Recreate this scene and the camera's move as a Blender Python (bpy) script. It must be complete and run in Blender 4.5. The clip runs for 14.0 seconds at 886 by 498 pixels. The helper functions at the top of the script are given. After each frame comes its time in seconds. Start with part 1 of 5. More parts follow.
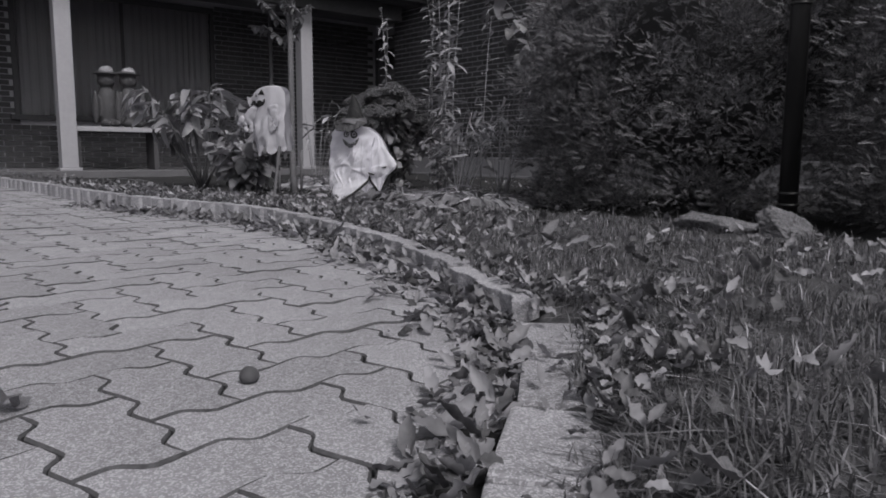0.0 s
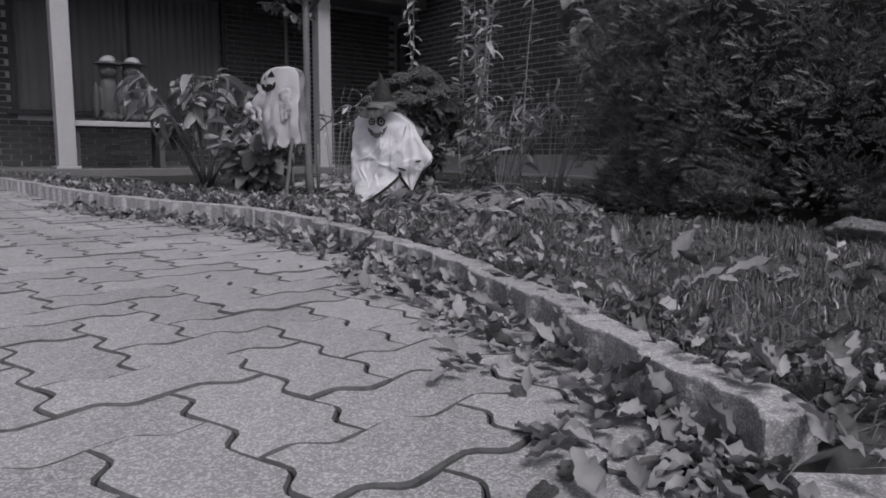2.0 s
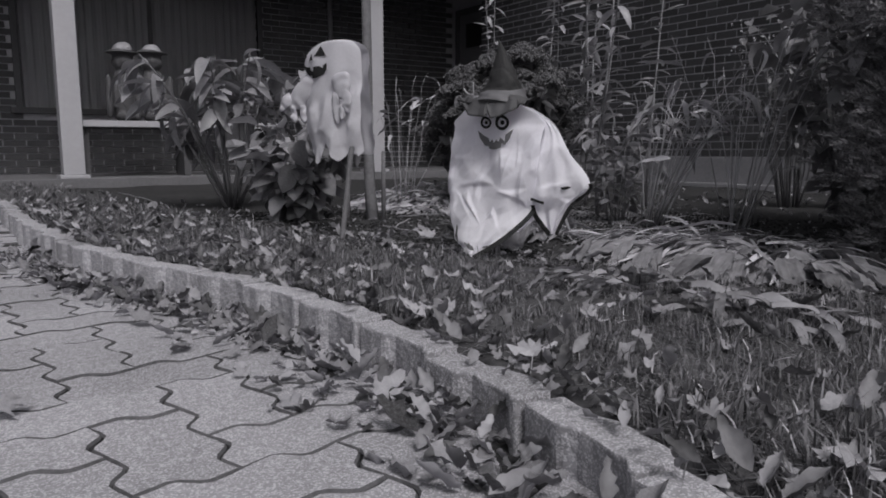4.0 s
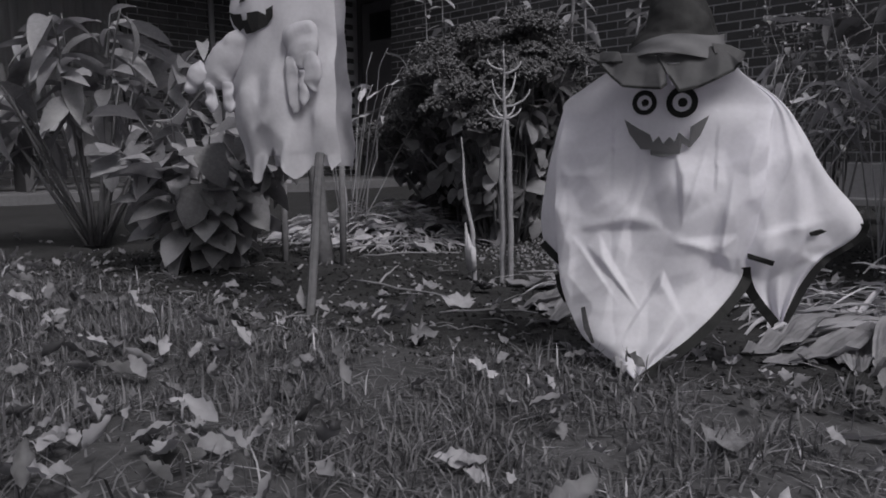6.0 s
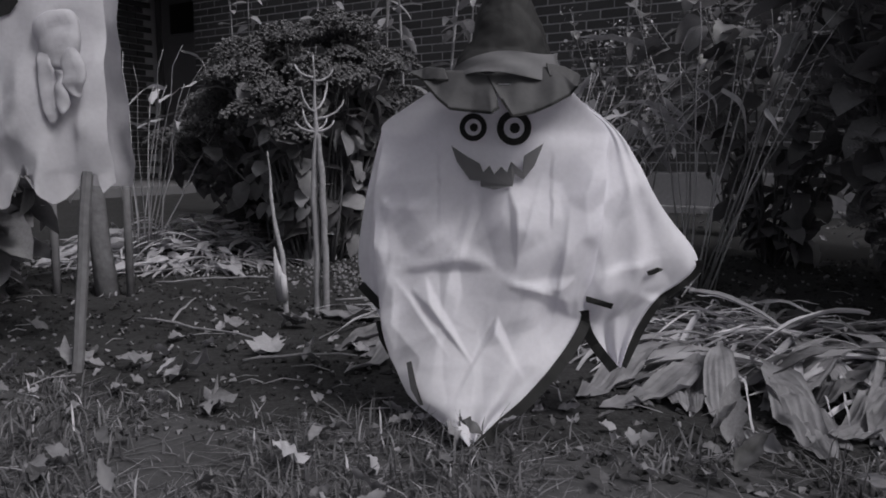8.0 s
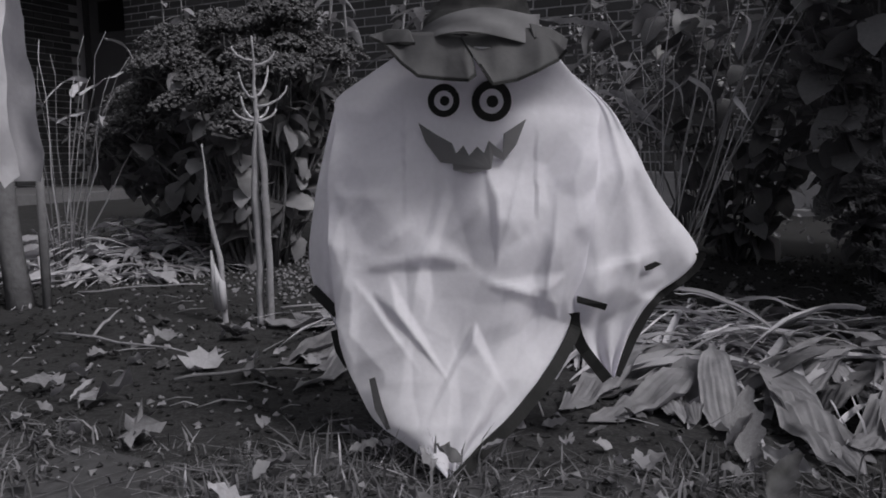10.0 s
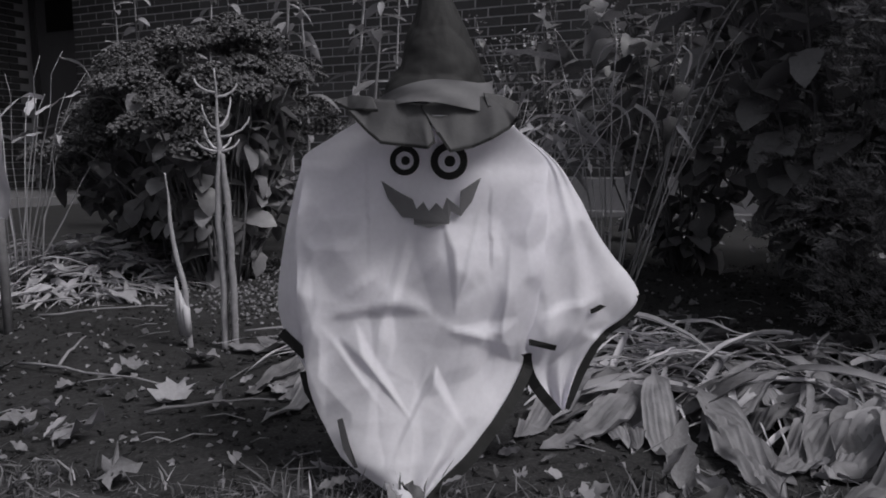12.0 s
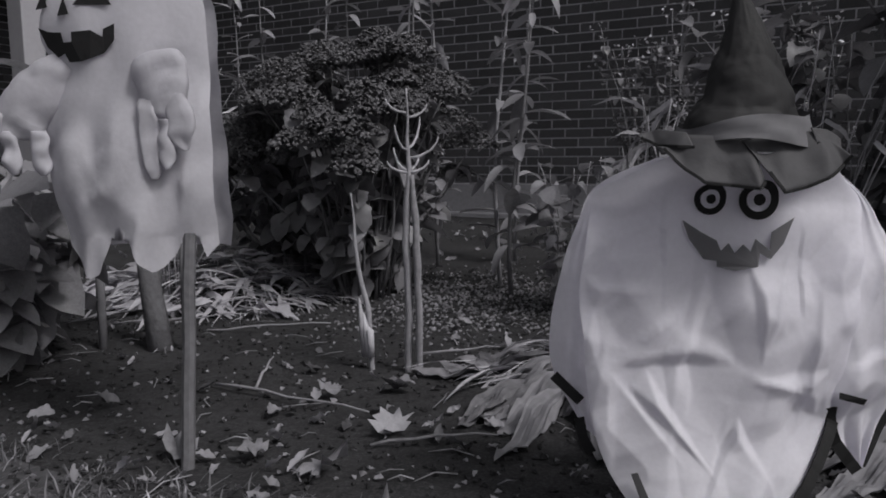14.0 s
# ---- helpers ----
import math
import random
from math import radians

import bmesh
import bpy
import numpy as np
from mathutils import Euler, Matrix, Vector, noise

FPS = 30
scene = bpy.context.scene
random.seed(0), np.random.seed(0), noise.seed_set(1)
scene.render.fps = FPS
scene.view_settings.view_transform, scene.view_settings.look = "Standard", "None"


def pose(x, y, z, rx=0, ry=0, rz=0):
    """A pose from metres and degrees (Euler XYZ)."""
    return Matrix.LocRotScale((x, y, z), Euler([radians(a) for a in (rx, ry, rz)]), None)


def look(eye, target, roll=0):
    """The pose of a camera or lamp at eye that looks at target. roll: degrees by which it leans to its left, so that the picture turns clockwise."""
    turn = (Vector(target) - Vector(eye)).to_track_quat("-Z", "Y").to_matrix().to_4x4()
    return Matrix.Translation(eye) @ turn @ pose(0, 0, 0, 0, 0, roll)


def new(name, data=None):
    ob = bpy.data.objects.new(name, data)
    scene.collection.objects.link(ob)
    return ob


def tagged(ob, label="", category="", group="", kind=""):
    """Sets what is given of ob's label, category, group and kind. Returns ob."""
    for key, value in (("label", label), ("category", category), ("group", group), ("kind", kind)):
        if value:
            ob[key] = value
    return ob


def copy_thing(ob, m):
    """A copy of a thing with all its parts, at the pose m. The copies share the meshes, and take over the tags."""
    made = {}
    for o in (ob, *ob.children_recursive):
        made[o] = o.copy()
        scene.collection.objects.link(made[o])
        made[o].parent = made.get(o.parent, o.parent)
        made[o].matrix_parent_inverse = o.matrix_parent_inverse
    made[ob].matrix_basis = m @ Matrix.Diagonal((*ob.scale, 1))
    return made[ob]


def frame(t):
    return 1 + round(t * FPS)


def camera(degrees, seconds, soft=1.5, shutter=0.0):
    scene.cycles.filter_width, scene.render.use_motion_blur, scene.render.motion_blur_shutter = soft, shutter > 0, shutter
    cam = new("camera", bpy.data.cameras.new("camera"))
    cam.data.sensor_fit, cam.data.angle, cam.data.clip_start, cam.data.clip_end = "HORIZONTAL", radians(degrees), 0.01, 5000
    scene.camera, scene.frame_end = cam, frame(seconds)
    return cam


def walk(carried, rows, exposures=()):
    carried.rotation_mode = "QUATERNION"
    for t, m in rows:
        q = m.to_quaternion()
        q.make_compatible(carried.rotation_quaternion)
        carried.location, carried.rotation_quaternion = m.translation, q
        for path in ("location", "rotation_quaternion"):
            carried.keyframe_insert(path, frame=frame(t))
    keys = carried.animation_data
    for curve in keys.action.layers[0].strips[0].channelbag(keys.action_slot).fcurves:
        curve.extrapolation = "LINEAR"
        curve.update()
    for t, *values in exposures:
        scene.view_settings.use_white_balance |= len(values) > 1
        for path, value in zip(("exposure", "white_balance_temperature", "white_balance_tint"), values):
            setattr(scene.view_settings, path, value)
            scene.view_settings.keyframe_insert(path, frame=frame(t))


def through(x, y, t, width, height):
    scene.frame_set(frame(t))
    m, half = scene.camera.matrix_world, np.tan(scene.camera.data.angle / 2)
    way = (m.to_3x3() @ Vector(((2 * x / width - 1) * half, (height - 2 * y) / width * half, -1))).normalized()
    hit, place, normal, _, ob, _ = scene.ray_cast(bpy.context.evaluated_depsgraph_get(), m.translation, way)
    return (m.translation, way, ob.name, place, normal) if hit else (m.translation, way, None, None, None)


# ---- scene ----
cam = camera(63.0, 14.0, soft=1.8)
PATH = [
    (0, (8.078, -6.553, 0.293), (6.539, -5.303, 0.034), 0.37),
    (0.5, (7.986, -6.495, 0.221), (6.446, -5.244, -0.033), 0.32),
    (1, (7.841, -6.394, 0.227), (6.297, -5.148, -0.028), 0.30),
    (1.5, (7.666, -6.311, 0.246), (6.112, -5.079, -0.012), 0.52),
    (2, (7.410, -6.193, 0.246), (5.842, -4.979, -0.011), 0.29),
    (2.5, (7.139, -6.042, 0.236), (5.548, -4.859, -0.026), 0.26),
    (3, (6.801, -5.896, 0.251), (5.187, -4.745, -0.011), 0.18),
    (3.5, (6.423, -5.750, 0.287), (4.803, -4.607, 0.022), 0.18),
    (4, (6.077, -5.624, 0.330), (4.448, -4.496, 0.056), -0.14),
    (4.2, (5.902, -5.577, 0.321), (4.274, -4.446, 0.058), -0.25),
    (6.3, (4.837, -5.200, 0.336), (3.449, -3.785, 0.069), -0.26),
    (6.5, (4.801, -5.169, 0.329), (3.426, -3.742, 0.060), -0.01),
    (7, (4.781, -5.152, 0.336), (3.488, -3.647, 0.089), 0.19),
    (7.5, (4.798, -5.120, 0.364), (3.587, -3.548, 0.110), 0.04),
    (8, (4.803, -5.107, 0.373), (3.778, -3.409, 0.114), 0.11),
    (8.2, (4.799, -5.122, 0.367), (3.809, -3.402, 0.121), 0.00),
    (10.3, (4.701, -4.981, 0.343), (3.839, -3.194, 0.093), -0.19),
    (10.5, (4.700, -4.975, 0.355), (3.863, -3.176, 0.102), -0.15),
    (11, (4.721, -5.006, 0.396), (3.925, -3.189, 0.139), -0.40),
    (11.5, (4.732, -5.034, 0.410), (3.946, -3.214, 0.151), -0.40),
    (12, (4.728, -5.051, 0.415), (3.944, -3.229, 0.157), -0.32),
    (12.5, (4.681, -5.070, 0.433), (3.895, -3.248, 0.180), -0.43),
    (13, (4.617, -5.113, 0.448), (3.817, -3.298, 0.194), -0.46),
    (13.5, (4.555, -5.123, 0.476), (3.671, -3.348, 0.217), -0.55),
    (14, (4.460, -5.120, 0.457), (3.519, -3.374, 0.205), -0.36),
]
EXPOSURE = -0.30
walk(cam, [(t, look(eye, target, roll)) for t, eye, target, roll in PATH], exposures=[(0, EXPOSURE), (4.2, EXPOSURE), (6.3, EXPOSURE - 0.14), (14, EXPOSURE - 0.14)])

# ---- daylight: overcast sky, weak wide sun high over the drive ----
SUN_EL, SUN_AZ = 50, 101
world = bpy.data.worlds.new("overcast_sky")
scene.world = world
world.use_nodes = True
wn = world.node_tree
sky = wn.nodes.new("ShaderNodeTexSky")
sky.sky_type, sky.sun_disc = "NISHITA", False
sky.sun_elevation, sky.sun_rotation = radians(SUN_EL), radians(SUN_AZ)
sky.air_density, sky.dust_density = 1.0, 4.0
grey = wn.nodes.new("ShaderNodeHueSaturation")
grey.inputs["Saturation"].default_value = 0.12
wn.links.new(sky.outputs["Color"], grey.inputs["Color"])
wn.links.new(grey.outputs["Color"], wn.nodes["Background"].inputs["Color"])
wn.nodes["Background"].inputs["Strength"].default_value = 0.11
sun = new("sun", bpy.data.lights.new("sun", "SUN"))
sun.data.energy, sun.data.angle, sun.data.color = 2.7, radians(16), (1.0, 0.98, 0.97)
sun_dir = Vector((math.sin(radians(SUN_AZ)) * math.cos(radians(SUN_EL)), math.cos(radians(SUN_AZ)) * math.cos(radians(SUN_EL)), math.sin(radians(SUN_EL))))
sun.matrix_world = look(sun_dir * 20, (0, 0, 0))


# ---- materials: the film is without colour, so each surface keeps its own lightness in a cool grey ----
def G(v):
    return (v * 0.985, v * 0.965, v * 1.05, 1)


def mat(name, v, rough=0.8, var=0.3, fine=60.0, coarse=4.0, bump=0.3, per=0.15, speck=0.0, through=0.0, metal=0.0, wave=None, spec=0.3):
    """A grey surface with grain and blotches of real size, relief, and a change from piece to piece."""
    m = bpy.data.materials.new(name)
    m.use_nodes = True
    nt = m.node_tree
    nd, ln = nt.nodes, nt.links
    bsdf = nd["Principled BSDF"]
    tc = nd.new("ShaderNodeTexCoord")
    info = nd.new("ShaderNodeObjectInfo")
    isl = nd.new("ShaderNodeNewGeometry")
    n1 = nd.new("ShaderNodeTexNoise")
    n1.inputs["Scale"].default_value, n1.inputs["Detail"].default_value = fine, 6
    n2 = nd.new("ShaderNodeTexNoise")
    n2.inputs["Scale"].default_value, n2.inputs["Detail"].default_value = coarse, 3
    for n in (n1, n2):
        ln.new(tc.outputs["Object"], n.inputs["Vector"])

    def math_(op, a, b):
        k = nd.new("ShaderNodeMath")
        k.operation = op
        for i, s in enumerate((a, b)):
            if isinstance(s, (int, float)):
                k.inputs[i].default_value = s
            else:
                ln.new(s, k.inputs[i])
        return k.outputs[0]

    a = math_("MULTIPLY", math_("SUBTRACT", n1.outputs["Fac"], 0.5), 2.4 * var)
    b = math_("MULTIPLY", math_("SUBTRACT", n2.outputs["Fac"], 0.5), 2.0 * var)
    c = math_("MULTIPLY", math_("SUBTRACT", math_("FRACT", math_("ADD", info.outputs["Random"], isl.outputs["Random Per Island"]), 0), 0.5), 2 * per)
    f = math_("ADD", math_("ADD", math_("ADD", a, b), c), 1.0)
    if speck:
        vo = nd.new("ShaderNodeTexVoronoi")
        vo.inputs["Scale"].default_value = fine * 5.5
        ln.new(tc.outputs["Object"], vo.inputs["Vector"])
        f = math_("ADD", f, math_("MULTIPLY", math_("SUBTRACT", math_("GREATER_THAN", vo.outputs["Color"], 0.64), 0.2), speck))
    f = math_("MAXIMUM", f, 0.12)
    col = nd.new("ShaderNodeVectorMath")
    col.operation = "SCALE"
    col.inputs[0].default_value = G(v)[:3]
    ln.new(f, col.inputs["Scale"])
    ln.new(col.outputs[0], bsdf.inputs["Base Color"])
    bsdf.inputs["Roughness"].default_value = rough
    bsdf.inputs["Metallic"].default_value = metal
    bsdf.inputs["Specular IOR Level"].default_value = spec
    if bump:
        bp = nd.new("ShaderNodeBump")
        bp.inputs["Strength"].default_value, bp.inputs["Distance"].default_value = bump, 0.004
        src = n1.outputs["Fac"]
        if wave:
            w = nd.new("ShaderNodeTexWave")
            w.inputs["Scale"].default_value, w.inputs["Distortion"].default_value = wave, 3
            ln.new(tc.outputs["Object"], w.inputs["Vector"])
            src = math_("ADD", n1.outputs["Fac"], w.outputs["Fac"])
        ln.new(src, bp.inputs["Height"])
        ln.new(bp.outputs[0], bsdf.inputs["Normal"])
    if through:
        tr = nd.new("ShaderNodeBsdfTranslucent")
        ln.new(col.outputs[0], tr.inputs["Color"])
        mix = nd.new("ShaderNodeMixShader")
        mix.inputs[0].default_value = through
        ln.new(bsdf.outputs[0], mix.inputs[1])
        ln.new(tr.outputs[0], mix.inputs[2])
        ln.new(mix.outputs[0], nd["Material Output"].inputs["Surface"])
    return m


M_PAVER = mat("concrete_paver", 0.27, 0.8, 0.32, 85, 2.5, 0.8, 0.12, speck=0.6)
M_KERB = mat("kerb_concrete", 0.28, 0.85, 0.35, 85, 5, 0.8, 0.14, speck=0.6)
M_PAVER_EDGE = mat("dark_paver_edge", 0.075, 0.95, 0.5, 90, 6, 0.5, 0.2)
M_SAND = mat("joint_sand", 0.018, 0.95, 0.4, 120, 6, 0.6)
M_LAWN = mat("lawn_soil", 0.06, 0.95, 0.5, 70, 5, 0.8)
M_SOIL = mat("garden_soil", 0.024, 0.95, 0.6, 60, 7, 1.0, speck=0.7)
M_GRASS = mat("grass", 0.14, 0.6, 0.3, 30, 3, 0, 0.6, through=0.3)
M_SHOOT = mat("pale_shoot", 0.42, 0.7, 0.2, 60, 9, 0.1, 0.3)
M_STRAW = mat("dry_grass", 0.38, 0.7, 0.3, 30, 3, 0, 0.5, through=0.2)
M_BRICK = mat("brick", 0.07, 0.9, 0.25, 60, 5, 0.5, 0.22)
M_MORTAR = mat("mortar", 0.42, 0.95, 0.2, 80, 3, 0.4)
M_CONC = mat("foundation_concrete", 0.24, 0.9, 0.2, 40, 2.5, 0.4)
M_PAINT = mat("painted_wood", 0.33, 0.5, 0.08, 30, 2, 0.1, 0.03)
M_DARKWOOD = mat("dark_wood", 0.07, 0.7, 0.3, 40, 3, 0.3, 0.1)
M_CURTAIN = mat("curtain_cloth", 0.34, 0.9, 0.12, 60, 3, 0.1, 0.05)
M_DOOR = mat("door_paint", 0.13, 0.5, 0.08, 20, 2, 0.1, 0.03)
M_CLOTH = mat("white_cloth", 0.86, 0.6, 0.05, 150, 6, 0.08, 0.02, through=0.42, spec=0.2)
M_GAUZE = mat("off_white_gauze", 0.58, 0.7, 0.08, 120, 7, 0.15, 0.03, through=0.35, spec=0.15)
M_BLACK = mat("black_felt", 0.012, 0.75, 0.3, 120, 8, 0.2, 0.05)
M_HAT = mat("hat_cloth", 0.022, 0.7, 0.15, 120, 8, 0.15, 0.05, spec=0.25)
M_FLAP = mat("flap_cloth", 0.062, 0.7, 0.12, 120, 8, 0.12, 0.05, spec=0.25)
M_SLAB = mat("porch_slab", 0.12, 0.9, 0.2, 40, 3, 0.4)
M_PRINT = mat("grey_print", 0.13, 0.7, 0.1, 80, 6, 0.05, 0.02)
M_STEM = mat("dry_stem", 0.24, 0.8, 0.35, 80, 14, 0.4, 0.25)
M_STEMG = mat("green_stem", 0.13, 0.6, 0.3, 60, 9, 0.3, 0.25)
M_STAKE = mat("wooden_stake", 0.13, 0.8, 0.3, 70, 12, 0.4, 0.15)
M_BARK = mat("bark", 0.11, 0.9, 0.4, 60, 12, 0.9, 0.1)
M_LEAFD = mat("dark_leaf", 0.18, 0.42, 0.25, 50, 12, 0.25, 0.45, through=0.25, spec=0.45)
M_LEAFM = mat("mid_leaf", 0.25, 0.45, 0.25, 50, 12, 0.3, 0.4, through=0.3, spec=0.45)
M_LEAFDRY = mat("dry_leaf", 0.20, 0.6, 0.35, 60, 14, 0.35, 0.75, through=0.2)
M_LEAFPALE = mat("pale_wilted_leaf", 0.26, 0.6, 0.35, 40, 9, 0.5, 0.35, through=0.3)
M_HOSTA = mat("limp_hosta_leaf", 0.19, 0.6, 0.45, 45, 11, 0.6, 0.4, through=0.25)
M_LEAFBRIGHT = mat("bleached_leaf", 0.40, 0.6, 0.2, 50, 12, 0.3, 0.2, through=0.25)
M_FLOWER = mat("sedum_flower", 0.10, 0.9, 0.5, 120, 18, 0.9, 0.3)
M_WHITE = mat("white_petal", 0.5, 0.7, 0.2, 60, 9, 0.1, 0.4, through=0.3)
M_NEEDLE = mat("juniper_needles", 0.17, 0.65, 0.3, 60, 2.2, 0, 0.6, through=0.15)
M_ROCK = mat("rough_stone", 0.13, 0.9, 0.55, 70, 14, 1.0, 0.1, speck=0.6)
M_IRON = mat("black_iron", 0.012, 0.35, 0.2, 40, 5, 0.1, 0.05, spec=0.5)
M_ROOF = mat("soffit_paint", 0.12, 0.8, 0.1, 30, 2, 0.1, 0.03)
M_CORE = mat("dark_core_fill", 0.05, 0.8, 0.5, 4, 0.5, 0.6, 0.3)

glass = bpy.data.materials.new("window_glass")
glass.use_nodes = True
gb = glass.node_tree.nodes["Principled BSDF"]
gb.inputs["Roughness"].default_value, gb.inputs["Transmission Weight"].default_value, gb.inputs["IOR"].default_value = 0.03, 1.0, 1.1

rnd = random.Random(4)
rng = np.random.default_rng(5)


# ---- building helpers ----
def mesh_from(name, verts, faces, materials, smooth=False):
    me = bpy.data.meshes.new(name)
    me.from_pydata([tuple(map(float, v)) for v in verts], [], [tuple(map(int, f)) for f in faces])
    for m in materials if isinstance(materials, (list, tuple)) else [materials]:
        me.materials.append(m)
    if smooth:
        me.polygons.foreach_set("use_smooth", [True] * len(me.polygons))
    me.update()
    return me


def part(name, bm, material, parent=None, label="", smooth=False, m=None):
    me = bpy.data.meshes.new(name)
    bm.to_mesh(me)
    bm.free()
    me.materials.append(material)
    if smooth:
        me.polygons.foreach_set("use_smooth", [True] * len(me.polygons))
    ob = new(name, me)
    if m is not None:
        ob.matrix_basis = m
    if parent:
        ob.parent = parent
    return tagged(ob, label)


def child(name, me, parent, label="", m=None):
    ob = new(name, me)
    if m is not None:
        ob.matrix_basis = m
    if parent:
        ob.parent = parent
    return tagged(ob, label)


def thing(name, at, label, category, group="", turn=0.0, kind=""):
    ob = new(name)
    ob.empty_display_size = 0.05
    ob.matrix_basis = pose(*at, 0, 0, turn)
    return tagged(ob, label, category, group, kind)


def box(bm, x0, y0, z0, x1, y1, z1, bevel=0.0):
    r = bmesh.ops.create_cube(bm, size=1, matrix=Matrix.LocRotScale(((x0 + x1) / 2, (y0 + y1) / 2, (z0 + z1) / 2), None, (abs(x1 - x0), abs(y1 - y0), abs(z1 - z0))))
    if bevel:
        ed = list({e for v in r["verts"] for e in v.link_edges})
        bmesh.ops.bevel(bm, geom=ed, offset=bevel, segments=2, affect="EDGES", profile=0.6)
    return bm


def boxed(*a, bevel=0.0):
    return box(bmesh.new(), *a, bevel=bevel)


def tube(points, radii, sides=6):
    """Verts and faces of a bent, tapered rod."""
    pts = [Vector(p) for p in points]
    if not isinstance(radii, (list, tuple)):
        radii = [radii] * len(pts)
    vs, fs = [], []
    for i, p in enumerate(pts):
        d = (pts[min(i + 1, len(pts) - 1)] - pts[max(i - 1, 0)]).normalized()
        a = d.cross(Vector((0.3, 0.9, 0.31))).normalized()
        b = d.cross(a)
        for k in range(sides):
            w = 2 * math.pi * k / sides
            vs.append(p + (a * math.cos(w) + b * math.sin(w)) * radii[i])
    for i in range(len(pts) - 1):
        for k in range(sides):
            fs.append((i * sides + k, i * sides + (k + 1) % sides, (i + 1) * sides + (k + 1) % sides, (i + 1) * sides + k))
    fs.append(tuple(range(sides))[::-1])
    fs.append(tuple(range((len(pts) - 1) * sides, len(pts) * sides)))
    return vs, fs


def bend(a, b, sag=0.0, n=6, jitter=0.0):
    a, b = Vector(a), Vector(b)
    out = []
    for i in range(n + 1):
        s = i / n
        p = a.lerp(b, s)
        p.z += sag * 4 * s * (1 - s)
        if 0 < i < n and jitter:
            p += Vector((rnd.uniform(-1, 1), rnd.uniform(-1, 1), rnd.uniform(-1, 1))) * jitter
        out.append(p)
    return out


def leaf_shape(length, width, kind="ovate", curl=0.3, fold=0.25, n=6, rough=0.0):
    """A leaf along +y from its stalk, bent down by curl and folded along its rib."""
    vs, fs = [], []
    for i in range(n + 1):
        s = i / n
        if kind == "ovate":
            w = width * math.sin(math.pi * s ** 0.8) ** 0.65 * (1 + 0.10 * math.sin(23 * s)) if 0 < s < 1 else 0
        elif kind == "strap":
            w = width * (0.5 + 0.5 * math.sin(math.pi * min(1, s + 0.1))) * (1 - s ** 4)
        else:
            w = width * math.sin(math.pi * s) ** 0.7 if 0 < s < 1 else 0
        y = length * s * (1 - 0.25 * curl * s)
        z = -curl * length * 0.6 * s * s
        up = fold * w * 0.5
        vs += [(-w / 2, y, z + up + 0.004 * math.sin(9 * s)), (0, y, z), (w / 2, y, z + up - 0.004 * math.sin(8 * s + 1))]
    for i in range(n):
        a = 3 * i
        fs += [(a, a + 1, a + 4, a + 3), (a + 1, a + 2, a + 5, a + 4)]
    if rough:
        vs = [(x + rough * 0.5 * noise.noise((3 * x, 5 * y, fold + 9)), y, z + rough * noise.noise((6 * x, 5 * y, 7 * curl + fold))) for x, y, z in vs]
    return np.array(vs), fs


def maple_shape(size, curl=0.3):
    """A lobed maple leaf, curled at its tips."""
    ang = [-90, -60, -35, -22, -8, 10, 22, 40, 52, 66, 78, 90]
    rad = [0.18, 0.42, 0.62, 0.38, 0.66, 0.92, 0.45, 0.62, 0.80, 0.42, 0.80, 1.0]
    pts = [(math.cos(radians(a)) * r, math.sin(radians(a)) * r) for a, r in zip(ang, rad)]
    left = [(-x, y) for x, y in pts[::-1][1:-1]]
    ring = pts + left
    vs = [(0, 0, 0)]
    for x, y in ring:
        d = math.hypot(x, y)
        vs.append((x * size / 2, y * size / 2, curl * size * 0.35 * d * d + size * (0.04 * math.sin(5 * x + 3 * y) + 0.16 * noise.noise((3 * x, 3 * y, 5 * curl)))))
    vs.append((0.01 * size, -0.55 * size, 0.05 * size))
    n = len(ring)
    fs = [(0, 1 + i, 1 + (i + 1) % n) for i in range(n)]
    return np.array(vs), fs


def scatter(name, shapes, places, material, smooth=True):
    """One mesh of many copies: places is a list of (shape index, 4x4 matrix)."""
    vs, loops, starts, totals = [], [], [], []
    off = nl = 0
    for k, m in places:
        v, f = shapes[k]
        a = np.array(m)
        vs.append(v @ a[:3, :3].T + a[:3, 3])
        for q in f:
            loops.extend(i + off for i in q)
            starts.append(nl)
            totals.append(len(q))
            nl += len(q)
        off += len(v)
    me = bpy.data.meshes.new(name)
    vs = np.concatenate(vs)
    me.vertices.add(len(vs))
    me.vertices.foreach_set("co", vs.astype(np.float32).ravel())
    me.loops.add(nl)
    me.loops.foreach_set("vertex_index", np.array(loops, dtype=np.int32))
    me.polygons.add(len(starts))
    me.polygons.foreach_set("loop_start", np.array(starts, dtype=np.int32))
    me.polygons.foreach_set("loop_total", np.array(totals, dtype=np.int32))
    me.polygons.foreach_set("use_smooth", np.ones(len(starts), dtype=bool) if smooth else np.zeros(len(starts), dtype=bool))
    me.update(calc_edges=True)
    me.materials.append(material)
    return me


def aim(at, yaw, pitch, roll=0.0, s=1.0):
    """A leaf's pose: +y turned to yaw degrees and raised by pitch."""
    return Matrix.LocRotScale(at, (Euler((0, 0, radians(yaw))).to_matrix() @ Euler((radians(pitch), 0, 0)).to_matrix() @ Euler((0, radians(roll), 0)).to_matrix()).to_quaternion(), (s, s, s))


